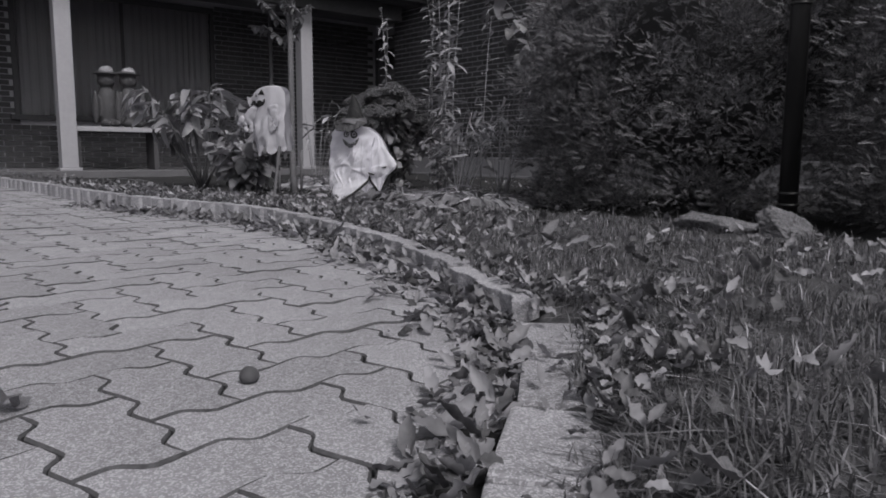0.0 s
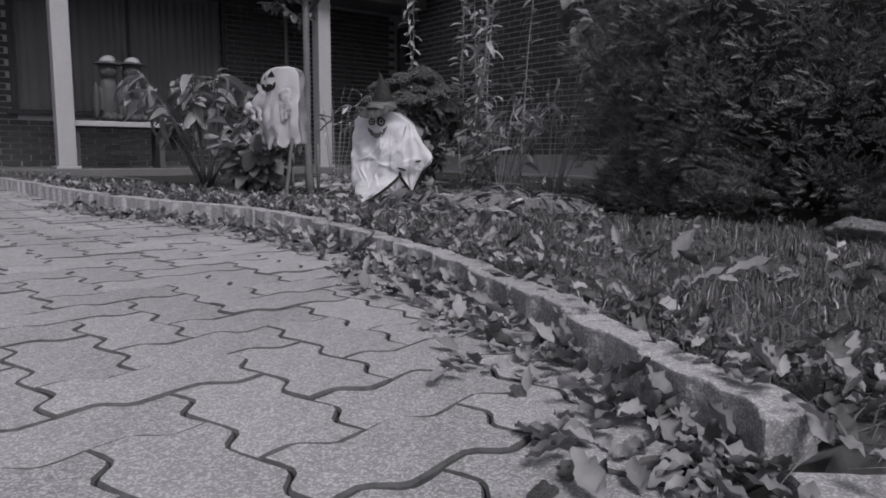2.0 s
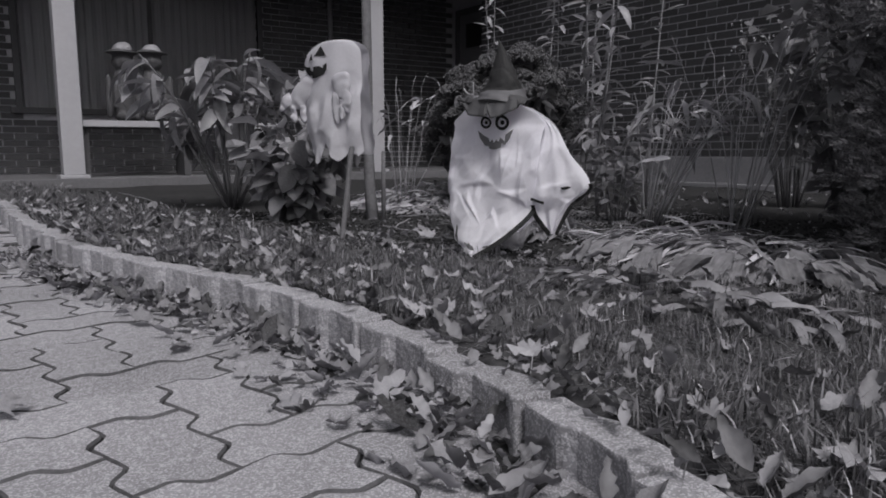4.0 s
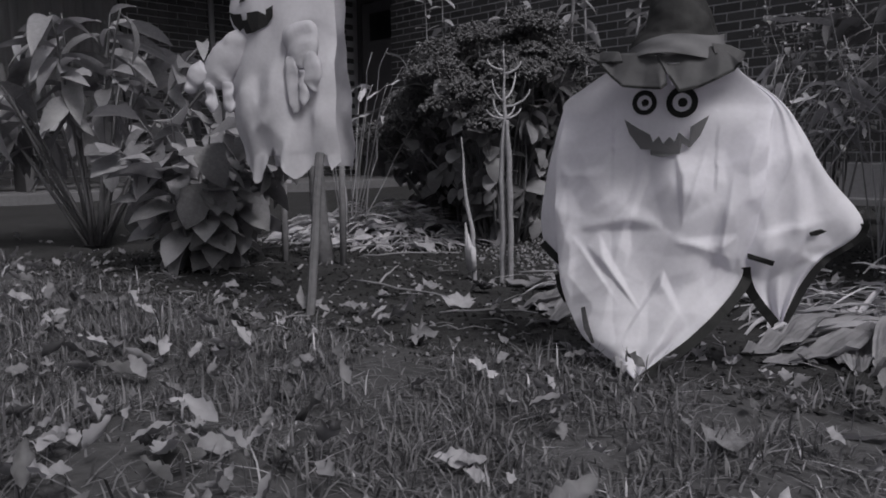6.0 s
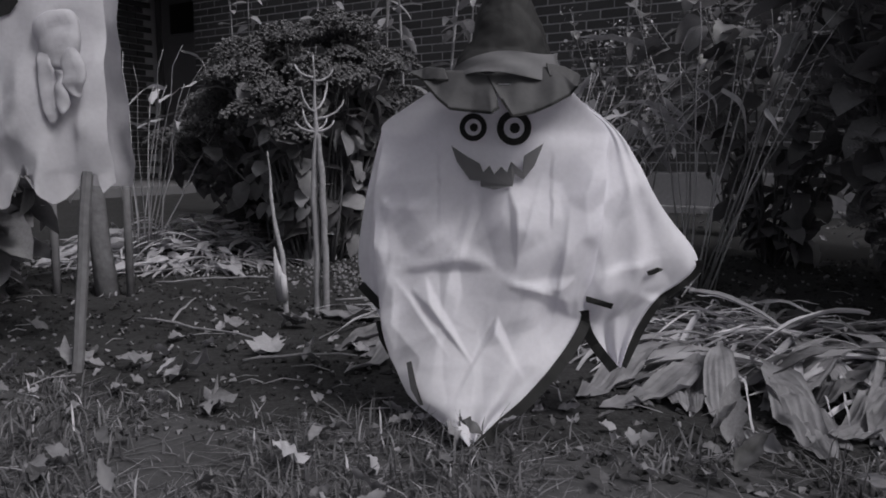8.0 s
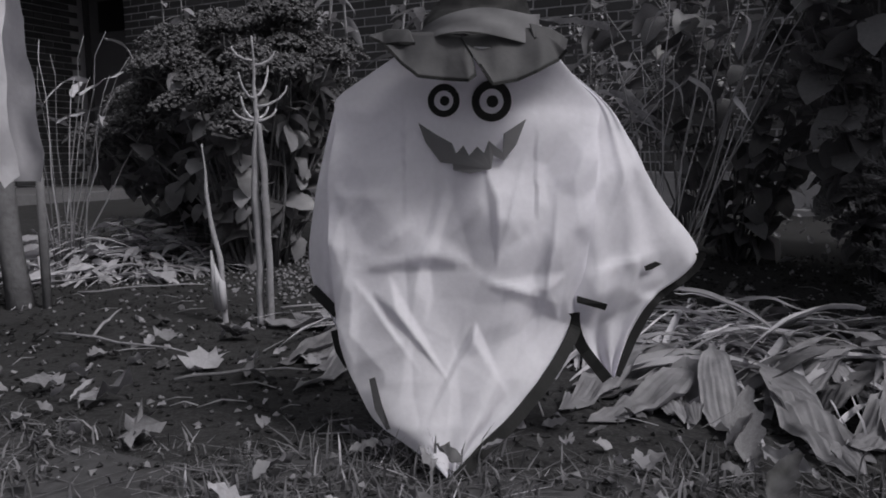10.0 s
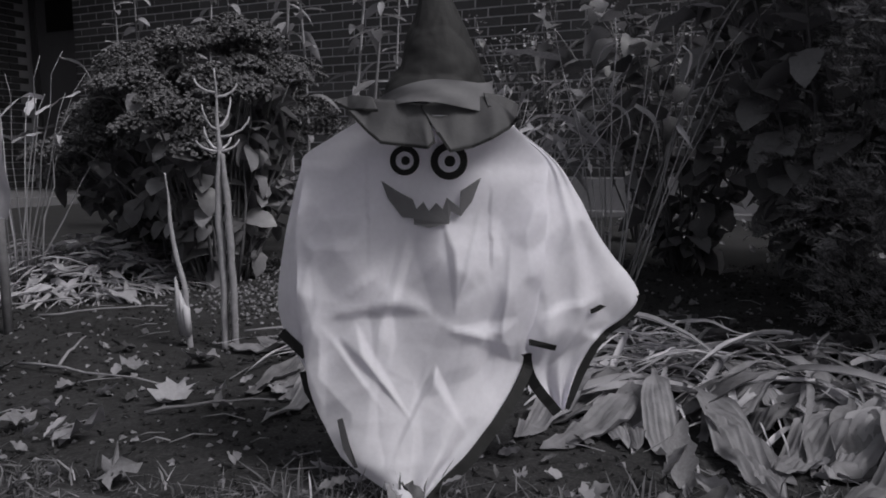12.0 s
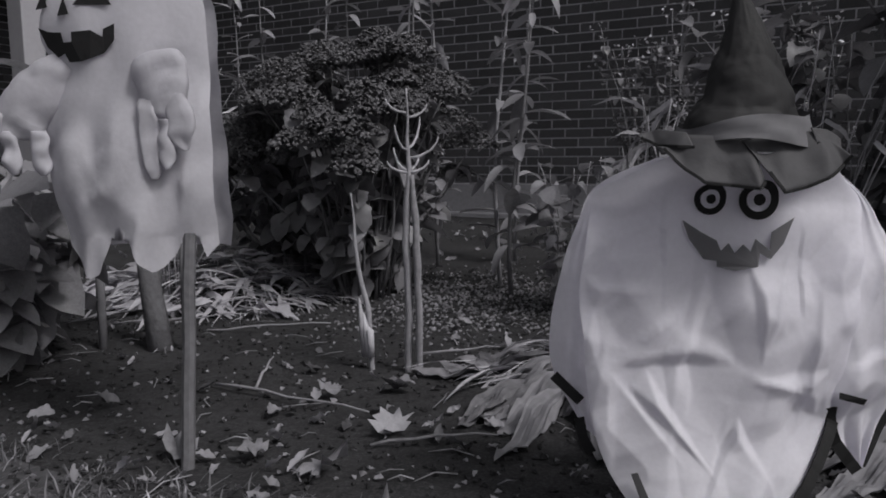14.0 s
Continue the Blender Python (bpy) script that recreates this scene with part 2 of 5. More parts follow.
# ---- the lie of the land ----
KERB = [(-40, -5.9), (-6, -5.6), (0, -5.43), (1.6, -5.37), (2.6, -5.37), (3.3, -5.345), (3.7, -5.31), (4.15, -5.215), (4.45, -5.11), (4.75, -5.06), (5.0, -5.04), (5.3, -5.042), (5.5, -5.06), (5.87, -5.138), (6.1, -5.185), (6.37, -5.272),
        (6.55, -5.35), (6.72, -5.415), (7.09, -5.575), (7.24, -5.70), (7.39, -5.865), (7.55, -6.06), (7.9, -6.48), (8.2, -6.9), (8.8, -8.0), (9.5, -10), (12, -20), (16, -40)]
BED = [(-40, -4.9), (-1.7, -5.0), (0.2, -4.75), (2.4, -4.62), (3.0, -4.54), (3.6, -4.49), (3.93, -4.45), (4.16, -4.40), (4.6, -4.24), (5.0, -4.1), (5.5, -3.98), (6.0, -3.8), (6.5, -3.78), (7.0, -3.9), (7.5, -4.3), (8, -4.7), (40, -5)]
PAVE_Z, BED_Z = -0.045, -0.01
KX, KY = np.array(KERB).T
BX, BY = np.array(BED).T


def kerb_y(x):
    return float(np.interp(x, KX, KY))


def kerb_top(x):
    return float(np.interp(x, (0, 3.0, 3.6, 4.6, 5.3, 5.9, 7.3), (0.040, 0.042, 0.044, 0.035, 0.022, 0.015, 0.014)))


def bed_y(x):
    return float(np.interp(x, BX, BY))


def ground_z(x, y):
    k, b = kerb_y(x), bed_y(x)
    n = 0.012 * noise.noise((x * 2.2, y * 2.2, 0.3)) + 0.006 * noise.noise((x * 7, y * 7, 1.3))
    if y < k + 0.03:
        return PAVE_Z - 0.011
    rise = 0.02 * min(1, max(0, (3.0 - x) / 3.0))
    s = min(1, max(0, (y - k - 0.03) / 0.05))
    edge = kerb_top(x) - 0.012 if x < 7.2 else -0.03
    away = min(1, max(0, (y - k - 0.10) / 0.30))
    edge = edge * (1 - away) + min(edge, 0.004) * away
    z = edge * s + (PAVE_Z - 0.011) * (1 - s)
    t = min(1, max(0, (y - b + 0.1) / 0.35))
    t = t * t * (3 - 2 * t)
    z = z * (1 - t) + BED_Z * t + n * s
    if y > k + 0.12 and x >= 7.2:
        z += 0.05 * min(1, (y - k - 0.12) / 0.3) * (1 - t)
    return z + rise * s


def axis(spans):
    out = []
    for a, b, d in spans:
        out += list(np.arange(a, b - 1e-6, d))
    return out + [spans[-1][1]]


gx = axis([(-400, -40, 60), (-40, -6, 3), (-6, 1.5, 0.25), (1.5, 8.6, 0.06), (8.6, 14, 0.4), (14, 44, 5), (44, 404, 60)])
gy = axis([(-400, -40, 60), (-40, -12, 4), (-12, -7, 0.5), (-7, -3, 0.05), (-3, 0.6, 0.15), (0.6, 12.6, 2), (12.6, 40.6, 7), (40.6, 400.6, 60)])
gv = [(x, y, ground_z(x, y)) for y in gy for x in gx]
nx = len(gx)
gf, gm = [], []
for j in range(len(gy) - 1):
    for i in range(nx - 1):
        gf.append((j * nx + i, j * nx + i + 1, (j + 1) * nx + i + 1, (j + 1) * nx + i))
        x, y = (gx[i] + gx[i + 1]) / 2, (gy[j] + gy[j + 1]) / 2
        gm.append(0 if y < kerb_y(x) + 0.03 else 1 if y < bed_y(x) + 0.05 * noise.noise((x * 6, y * 6, 0)) else 2)
gme = mesh_from("ground", gv, gf, [M_SAND, M_LAWN, M_SOIL], True)
gme.polygons.foreach_set("material_index", gm)
tagged(new("ground", gme), "dark garden soil, thin lawn and paving bed", "ground", kind="structure")


# ---- the house: brick wing, recessed door, porch along the other wing ----
WALL_X0, WALL_X1, FOUND_Z, COURSE = -1.2, 7.6, 0.25, 0.067
wall_north = tagged(part("wall_north", boxed(WALL_X0, 0.004, FOUND_Z, WALL_X1, 0.30, 2.9), M_MORTAR), "brick house wall with pale mortar joints", "wall", kind="structure")
bm = boxed(WALL_X0 - 0.01, -0.02, -0.3, WALL_X1, 0.30, FOUND_Z, bevel=0.006)
box(bm, WALL_X0 - 0.02, -0.10, -0.3, WALL_X1, -0.021, 0.03, bevel=0.01)
tagged(part("wall_foundation", bm, M_CONC), "pale concrete foundation under the brick wall", "wall", kind="structure")
porch_wall = tagged(part("wall_porch", boxed(-2.5, -8.0, 0.09, -2.304, 0.60, 2.9), M_MORTAR), "brick porch wall behind the posts", "wall", kind="structure")
tagged(part("wall_recess", boxed(-2.312, 0.42, 0.09, WALL_X0, 0.60, 2.9), M_MORTAR), "wall round the recessed entrance door", "wall", kind="structure")
bm = boxed(-2.5, -8.0, -0.3, -0.72, 0.41, 0.09, bevel=0.01)
tagged(part("porch_floor", bm, M_SLAB), "concrete porch slab with a low edge", "floor", kind="structure")
# Out of view: ceiling, eaves, beam, roofs, added to darken porch and wall.
tagged(part("ceiling", boxed(-2.6, -8.2, 2.42, -0.55, 0.42, 2.50), M_ROOF), "unseen flat porch ceiling added to darken the porch", "ceiling", kind="structure")
tagged(part("eaves", boxed(-1.2, -0.55, 2.78, WALL_X1, 0.30, 2.90), M_ROOF), "unseen eaves added to darken the brick wall", "trim", kind="structure")
tagged(part("porch_beam", boxed(-0.98, -8.1, 2.2, -0.72, -0.2, 2.42, bevel=0.01), M_DARKWOOD), "unseen dark beam added on the porch posts", "beam", kind="structure")
rv = [(-3.5, -8.5, 3.5), (-0.35, -8.5, 2.5), (-0.35, 0.0, 2.5), (-3.5, 0.0, 3.5), (-3.5, -8.5, 3.42), (-0.35, -8.5, 2.42), (-0.35, 0.0, 2.42), (-3.5, 0.0, 3.42)]
tagged(new("porch_roof", mesh_from("porch_roof", rv, [(0, 1, 2, 3), (7, 6, 5, 4), (0, 4, 5, 1), (1, 5, 6, 2), (2, 6, 7, 3), (3, 7, 4, 0)], M_ROOF)), "unseen sloping roof added to darken the porch", "roof", kind="structure")
rv = [(-3.4, -0.6, 2.86), (WALL_X1 + 0.4, -0.6, 2.86), (WALL_X1 + 0.4, 4, 4.6), (-3.4, 4, 4.6), (-3.4, -0.6, 2.92), (WALL_X1 + 0.4, -0.6, 2.92), (WALL_X1 + 0.4, 4, 4.66), (-3.4, 4, 4.66)]
tagged(new("house_roof", mesh_from("house_roof", rv, [(3, 2, 1, 0), (4, 5, 6, 7), (0, 1, 5, 4), (1, 2, 6, 5), (2, 3, 7, 6), (3, 0, 4, 7)], M_ROOF)), "unseen shingled roof added over the brick wing", "roof", kind="structure")


def porch_post(y):
    post = thing("porch_post", (-0.85, y, 0.09), "pale painted square porch post on a plinth", "post", "porch posts")
    part("shaft", boxed(-0.085, -0.085, 0.03, 0.085, 0.085, 2.11, bevel=0.008), M_PAINT, post)
    part("plinth", boxed(-0.115, -0.115, 0, 0.115, 0.115, 0.03, bevel=0.006), M_PAINT, post)
    return post


first = porch_post(-4.68)
copy_thing(first, pose(-0.85, -1.73, 0.09))
copy_thing(first, pose(-0.85, -7.4, 0.09))

rail = thing("porch_bench", (-0.95, -3.9, 0.09), "long dark wooden bench with a pale front edge", "bench")
part("seat", boxed(-0.28, -0.72, 0.43, 0.08, 1.1, 0.46, bevel=0.004), M_DARKWOOD, rail)
part("edge_board", boxed(0.081, -0.72, 0.44, 0.10, 1.1, 0.495, bevel=0.004), M_PAINT, rail, "pale edge board")
for yy in (-0.66, 0.2, 1.04):
    part("leg", boxed(-0.26, yy - 0.03, 0, 0.04, yy + 0.03, 0.429, bevel=0.004), M_DARKWOOD, rail)

win = thing("window_1", (-2.30, -3.65, 0.75), "wide porch window with drawn pleated curtains", "window", kind="structure")
for nm, a in (("window_sill", (-0.02, -1.35, -0.06, 0.07, 1.3, 0)), ("frame_head", (0, -1.3, 1.5, 0.05, 1.25, 1.58)), ("frame_side", (0, 1.19, 0.001, 0.05, 1.25, 1.499)), ("frame_side", (0, -1.3, 0.001, 0.05, -1.24, 1.499)), ("mullion", (0, -0.02, 0.001, 0.045, 0.02, 1.499))):
    part(nm, boxed(*a, bevel=0.004), M_DARKWOOD, win)
cv, cf = [], []
n = 260
for i in range(n + 1):
    y = -1.23 + 2.41 * i / n
    x = 0.012 + 0.009 * math.sin(i * 0.62 + 1.4 * math.sin(i * 0.11)) + 0.003 * math.sin(i * 1.7)
    cv += [(x, y, 0.002), (x, y, 1.499)]
for i in range(n):
    cf.append((2 * i, 2 * i + 2, 2 * i + 3, 2 * i + 1))
child("curtain", mesh_from("curtain", cv, cf, M_CURTAIN, True), win, "pale grey pleated curtain")
for y0, y1 in ((-1.24, -0.02), (0.02, 1.19)):
    pane = part("pane", boxed(0.034, y0, 0.001, 0.038, y1, 1.499), glass, win)
    pane.visible_shadow = False

door = thing("door_1", (-2.1, 0.40, 0.09), "closed grey entrance door with panels", "door", kind="structure")
part("leaf", boxed(-0.02, -0.06, 0, 0.80, 0, 2.02, bevel=0.004), M_DOOR, door)
for z0, z1 in ((0.15, 1.45), (1.55, 1.92)):
    part("panel", boxed(0.1, -0.072, z0, 0.68, -0.0605, z1, bevel=0.005), M_DOOR, door)
part("glass_panel", boxed(0.14, -0.076, 1.58, 0.64, -0.0725, 1.89), M_IRON, door, "dark glass light")
part("handle", boxed(0.70, -0.11, 0.95, 0.74, -0.0605, 1.08, bevel=0.008), M_IRON, door)
for nm, a in (("frame_side", (-0.1, -0.08, 0, -0.021, 0, 2.1)), ("frame_side", (0.801, -0.08, 0, 0.88, 0, 2.1)), ("frame_head", (-0.02, -0.08, 2.021, 0.80, 0, 2.1))):
    part(nm, boxed(*a, bevel=0.004), M_DARKWOOD, door)

dv, df = tube([(0, 0, 0), (0, 0, 2.3)], 0.03, 10)
spout = tagged(new("downspout", mesh_from("downspout", dv, df, M_PAINT, True)), "thin pale downspout on the porch wall", "pipe")
spout.matrix_basis = pose(-2.26, -1.53, 0.09)


# ---- two stuffed figures on the porch bench, plain shapes ----
def bench_figure():
    bm = bmesh.new()
    for c, s in (((0, 0, 0.22), (0.10, 0.11, 0.26)), ((0, 0, 0.50), (0.10, 0.10, 0.09)), ((0.12, 0.05, 0.02), (0.16, 0.05, 0.05)), ((0.12, -0.05, 0.02), (0.16, 0.05, 0.05)), ((0.05, 0.14, 0.20), (0.05, 0.04, 0.20)), ((0.05, -0.14, 0.20), (0.05, 0.04, 0.20))):
        bmesh.ops.create_icosphere(bm, subdivisions=2, radius=1, matrix=Matrix.LocRotScale(c, None, s))
    bmesh.ops.create_cone(bm, cap_ends=True, segments=14, radius1=0.16, radius2=0.10, depth=0.03, matrix=Matrix.Translation((0, 0, 0.585)))
    for v in bm.verts:
        v.co += Vector((0.01, 0.008, 0.012)) * noise.noise(v.co * 9)
    return bm


for yy, s in ((-4.17, 1.0), (-3.92, 1.02)):
    ob = tagged(part("stuffed_doll", bench_figure(), M_DARKWOOD, smooth=True), "dark stuffed cloth doll sitting on the bench", "doll", "porch dolls")
    ob.matrix_basis = Matrix.LocRotScale((-1.15, yy, 0.60), Euler((0, 0, 0)), (s, s, s * 1.05))
    skin = ob.modifiers.new("skin", "REMESH")
    skin.mode, skin.voxel_size = "VOXEL", 0.016
    bm = bmesh.new()
    bmesh.ops.create_uvsphere(bm, u_segments=14, v_segments=8, radius=0.085)
    for v in bm.verts:
        v.co += v.co.normalized() * 0.012 * noise.noise(v.co * 25 + Vector((yy, 0, 0)))
    hat = tagged(part("straw_hat", bm, M_STEM, smooth=True), "faded straw hat on the doll's head", "hat", "doll hats")
    hat.matrix_basis = Matrix.LocRotScale((-1.13, yy, 1.235), Euler((0.1, 0.1, 0)), (1, 1, 0.72))

# ---- kerb of upright blocks, sunk flush at its end ----
kerb = thing("kerb", (0, 0, 0), "kerb of upright wavy concrete blocks along the paving", "kerb", kind="structure")
block_meshes = []
for q in range(6):
    bm = boxed(-0.108, 0, -0.15, 0.108, 0.058, 0, bevel=0.0035)
    bmesh.ops.subdivide_edges(bm, edges=[e for e in bm.edges if abs(e.verts[0].co.x - e.verts[1].co.x) > 0.1], cuts=23)
    for v in bm.verts:
        v.co.y += 0.0065 * max(-1, min(1, 3.5 * math.sin(v.co.x * 29 + 0.6))) + 0.004 * noise.noise((v.co.x * 30, v.co.z * 30, q))
        v.co.z += 0.003 * noise.noise((v.co.x * 25, v.co.y * 40, q + 5))
        v.co.x += 0.003 * noise.noise((v.co.z * 25, v.co.y * 40, q + 9))
    me = bpy.data.meshes.new("kerb_block")
    bm.to_mesh(me)
    bm.free()
    me.materials.append(M_KERB)
    block_meshes.append(me)
bm = boxed(-0.106, 0, -0.10, 0.106, 0.118, 0, bevel=0.006)
for v in bm.verts:
    v.co += Vector((0.006, 0.006, 0.002)) * noise.noise(v.co * 18)
flush_block = bpy.data.meshes.new("kerb_block")
bm.to_mesh(flush_block)
bm.free()
flush_block.materials.append(M_KERB)
x = -7.0
count = 0
while x < 9.6:
    y = kerb_y(x)
    slope = (kerb_y(x + 0.05) - kerb_y(x - 0.05)) / 0.1
    step = 0.2205 / math.hypot(1, slope)
    top = kerb_top(x)
    block = block_meshes[count % 6]
    if x > 7.17:
        top, block, y = -0.022, flush_block, y + 0.01
        slope += 0.05
    th = math.atan(slope) + rnd.uniform(-0.03, 0.03)
    ob = child("kerb_block", block, kerb, m=Matrix.LocRotScale((x, y + rnd.uniform(-0.006, 0.006), top + rnd.uniform(-0.004, 0.004)), Euler((rnd.uniform(-0.02, 0.02), 0, th)), (0.985, 1, 1)))
    x += step
    count += 1


# ---- lawn decorations ----
EX, NV = Vector((0.883, 0.469, 0)), Vector((0.469, -0.883, 0))


def local_frame(ox, oy):
    m = Matrix.Identity(4)
    m.col[0][:3], m.col[1][:3], m.col[2][:3] = EX, -NV, (0, 0, 1)
    m.translation = (ox, oy, 0)
    return m


def nearest_sq(points, seeds):
    return ((points[:, None, :] - seeds[None, :, :]) ** 2).sum(2).min(1)


def crumpled(points, seed):
    """Crisp flat facets like those of creased cloth, as an offset for each (x, z)."""
    g = np.random.default_rng(int(seed * 10) + 5)
    lo, hi = points.min(0) - 0.05, points.max(0) + 0.05
    turn = np.array([[0.85, 0.53], [-0.53, 0.85]]) @ np.diag([1.0, 0.62])
    out = np.zeros(len(points))
    for size, k in ((0.095, 3.2), (0.058, 4.6)):
        n = max(6, int((hi[0] - lo[0]) * (hi[1] - lo[1]) / size ** 2 * 1.3))
        a, b = g.uniform(lo, hi, (n, 2)) @ turn, g.uniform(lo, hi, (n, 2)) @ turn
        q = points @ turn
        out += k * np.clip(nearest_sq(q, a) - nearest_sq(q, b), -0.004, 0.004)
    return out


def tent(px, pz, corners, peak, high):
    """Height of a three-sided fold at (px, pz), 0 outside: corners and peak are (x, z)."""
    def parts(x, z):
        (x1, z1), (x2, z2), (x3, z3) = corners
        d = (z2 - z3) * (x1 - x3) + (x3 - x2) * (z1 - z3)
        a = ((z2 - z3) * (x - x3) + (x3 - x2) * (z - z3)) / d
        b = ((z3 - z1) * (x - x3) + (x1 - x3) * (z - z3)) / d
        return a, b, 1 - a - b
    return 0.7 * high * max(0.0, min(u / v for u, v in zip(parts(px, pz), parts(*peak))))


def sheet(rows, nu=44, nv=60, bulge=0.03, folds=0.006, seed=0, creases=(), crumple=1.0, calm=9.0, tents=()):
    """Cloth spanned between left and right edges, row by row from top to hem: points are (x, forward, z)."""
    rows = np.array(rows, float)
    k = np.linspace(0, len(rows) - 1, nv + 1)
    i0 = np.minimum(k.astype(int), len(rows) - 2)
    fr = (k - i0)[:, None, None]
    pr, p0, p1, p2 = rows[np.maximum(i0 - 1, 0)], rows[i0], rows[i0 + 1], rows[np.minimum(i0 + 2, len(rows) - 1)]
    cur = 0.5 * (2 * p0 + (p1 - pr) * fr + (2 * pr - 5 * p0 + 4 * p1 - p2) * fr ** 2 + (3 * p0 - pr - 3 * p1 + p2) * fr ** 3)
    us = np.linspace(0, 1, nu + 1)[None, :, None]
    flat = cur[:, :1, :] * (1 - us) + cur[:, 1:, :] * us
    relief = crumpled(flat[:, :, (0, 2)].reshape(-1, 2), seed)
    vs = []
    for j in range(nv + 1):
        L, R = cur[j]
        wide = abs(R[0] - L[0])
        for i in range(nu + 1):
            u = i / nu
            p = L * (1 - u) + R * u
            f = p[1] + bulge * math.sin(math.pi * u) ** 0.8 * min(1, wide / 0.15)
            v = j / nv
            f += folds * math.sin(u * 17 + 3.0 * v + seed + 2 * noise.noise((u * 3, v * 3, seed))) * v
            amt = min(1, max(0, v - 0.12) * 3.5) * crumple * min(1, max(0, (calm + (0.07 if abs(p[0]) > 0.075 else 0.0) - p[2]) * 14))
            f += amt * relief[j * (nu + 1) + i] + sum(tent(p[0], p[2], *c) for c in tents)
            n4 = noise.noise((p[0] * 26 - p[2] * 14, p[2] * 12, seed + 7.7))
            f += 0.0015 * abs(n4) * amt
            for cx, cz, ang, ln, amp in creases:
                dx, dz = p[0] - cx, p[2] - cz
                a, b = dx * math.cos(ang) + dz * math.sin(ang), -dx * math.sin(ang) + dz * math.cos(ang)
                if -ln < a < ln:
                    w = amp * (1 - abs(a) / ln)
                    f += 0.6 * w * math.exp(-b / 0.003 if b > 0 else b / 0.016)
            vs.append((p[0], -f, p[2]))
    fs = [(j * (nu + 1) + i, (j + 1) * (nu + 1) + i, (j + 1) * (nu + 1) + i + 1, j * (nu + 1) + i + 1) for j in range(nv) for i in range(nu)]
    edge = [[(q[0], -q[1], q[2]) for q in (vs[j * (nu + 1)], vs[j * (nu + 1) + nu])] for j in range(nv + 1)]
    return vs, fs, edge


def ribbon(points, width, lift=0.004, thick=0.003):
    """A narrow strip of trim along points (x, forward, z), widened upwards along its run's normal."""
    vs, fs = [], []
    pts = [Vector((p[0], -p[1] - lift, p[2])) for p in points]
    for i, p in enumerate(pts):
        d = (pts[min(i + 1, len(pts) - 1)] - pts[max(i - 1, 0)])
        d.y = 0
        d = d.normalized() if d.length > 1e-6 else Vector((1, 0, 0))
        nrm = Vector((-d.z, 0, d.x))
        for s, t in ((-0.5, 0), (0.5, 0), (0.5, thick), (-0.5, thick)):
            vs.append(p + nrm * width * s + Vector((0, t, 0)))
    for i in range(len(pts) - 1):
        for k in range(4):
            fs.append((4 * i + k, 4 * i + (k + 1) % 4, 4 * i + 4 + (k + 1) % 4, 4 * i + 4 + k))
    return vs, fs


def on_cloth(cloth, x, z, lift):
    best = min(cloth, key=lambda v: (v[0] - x) ** 2 + (v[2] - z) ** 2)
    return best[1] - lift


def flat_shape(outline, cloth, lift=0.0025, y=None):
    """A flat shape on the cloth: an outline of (x, z) filled in, a hair in front of it."""
    bm = bmesh.new()
    ys = [on_cloth(cloth, px, pz, lift) for px, pz in outline]
    bm.faces.new([bm.verts.new((px, yy, pz)) for (px, pz), yy in zip(outline, ys)])
    bmesh.ops.triangulate(bm, faces=bm.faces[:])
    return bm


def ring_shape(cx, cz, r0, r1, cloth, lift, n=28):
    vs, fs = [], []
    y0 = sum(on_cloth(cloth, cx + 0.015 * a, cz + 0.015 * b, lift) for a, b in ((1, 0), (-1, 0), (0, 1), (0, -1), (0, 0))) / 5
    for i in range(n):
        w = 2 * math.pi * i / n
        for r in (r0, r1):
            px, pz = cx + r * math.cos(w), cz + r * math.sin(w)
            vs.append((px, min(y0, on_cloth(cloth, px, pz, lift)), pz))
    for i in range(n):
        a, b = 2 * i, 2 * ((i + 1) % n)
        fs.append((a, a + 1, b + 1, b))
    return vs, fs


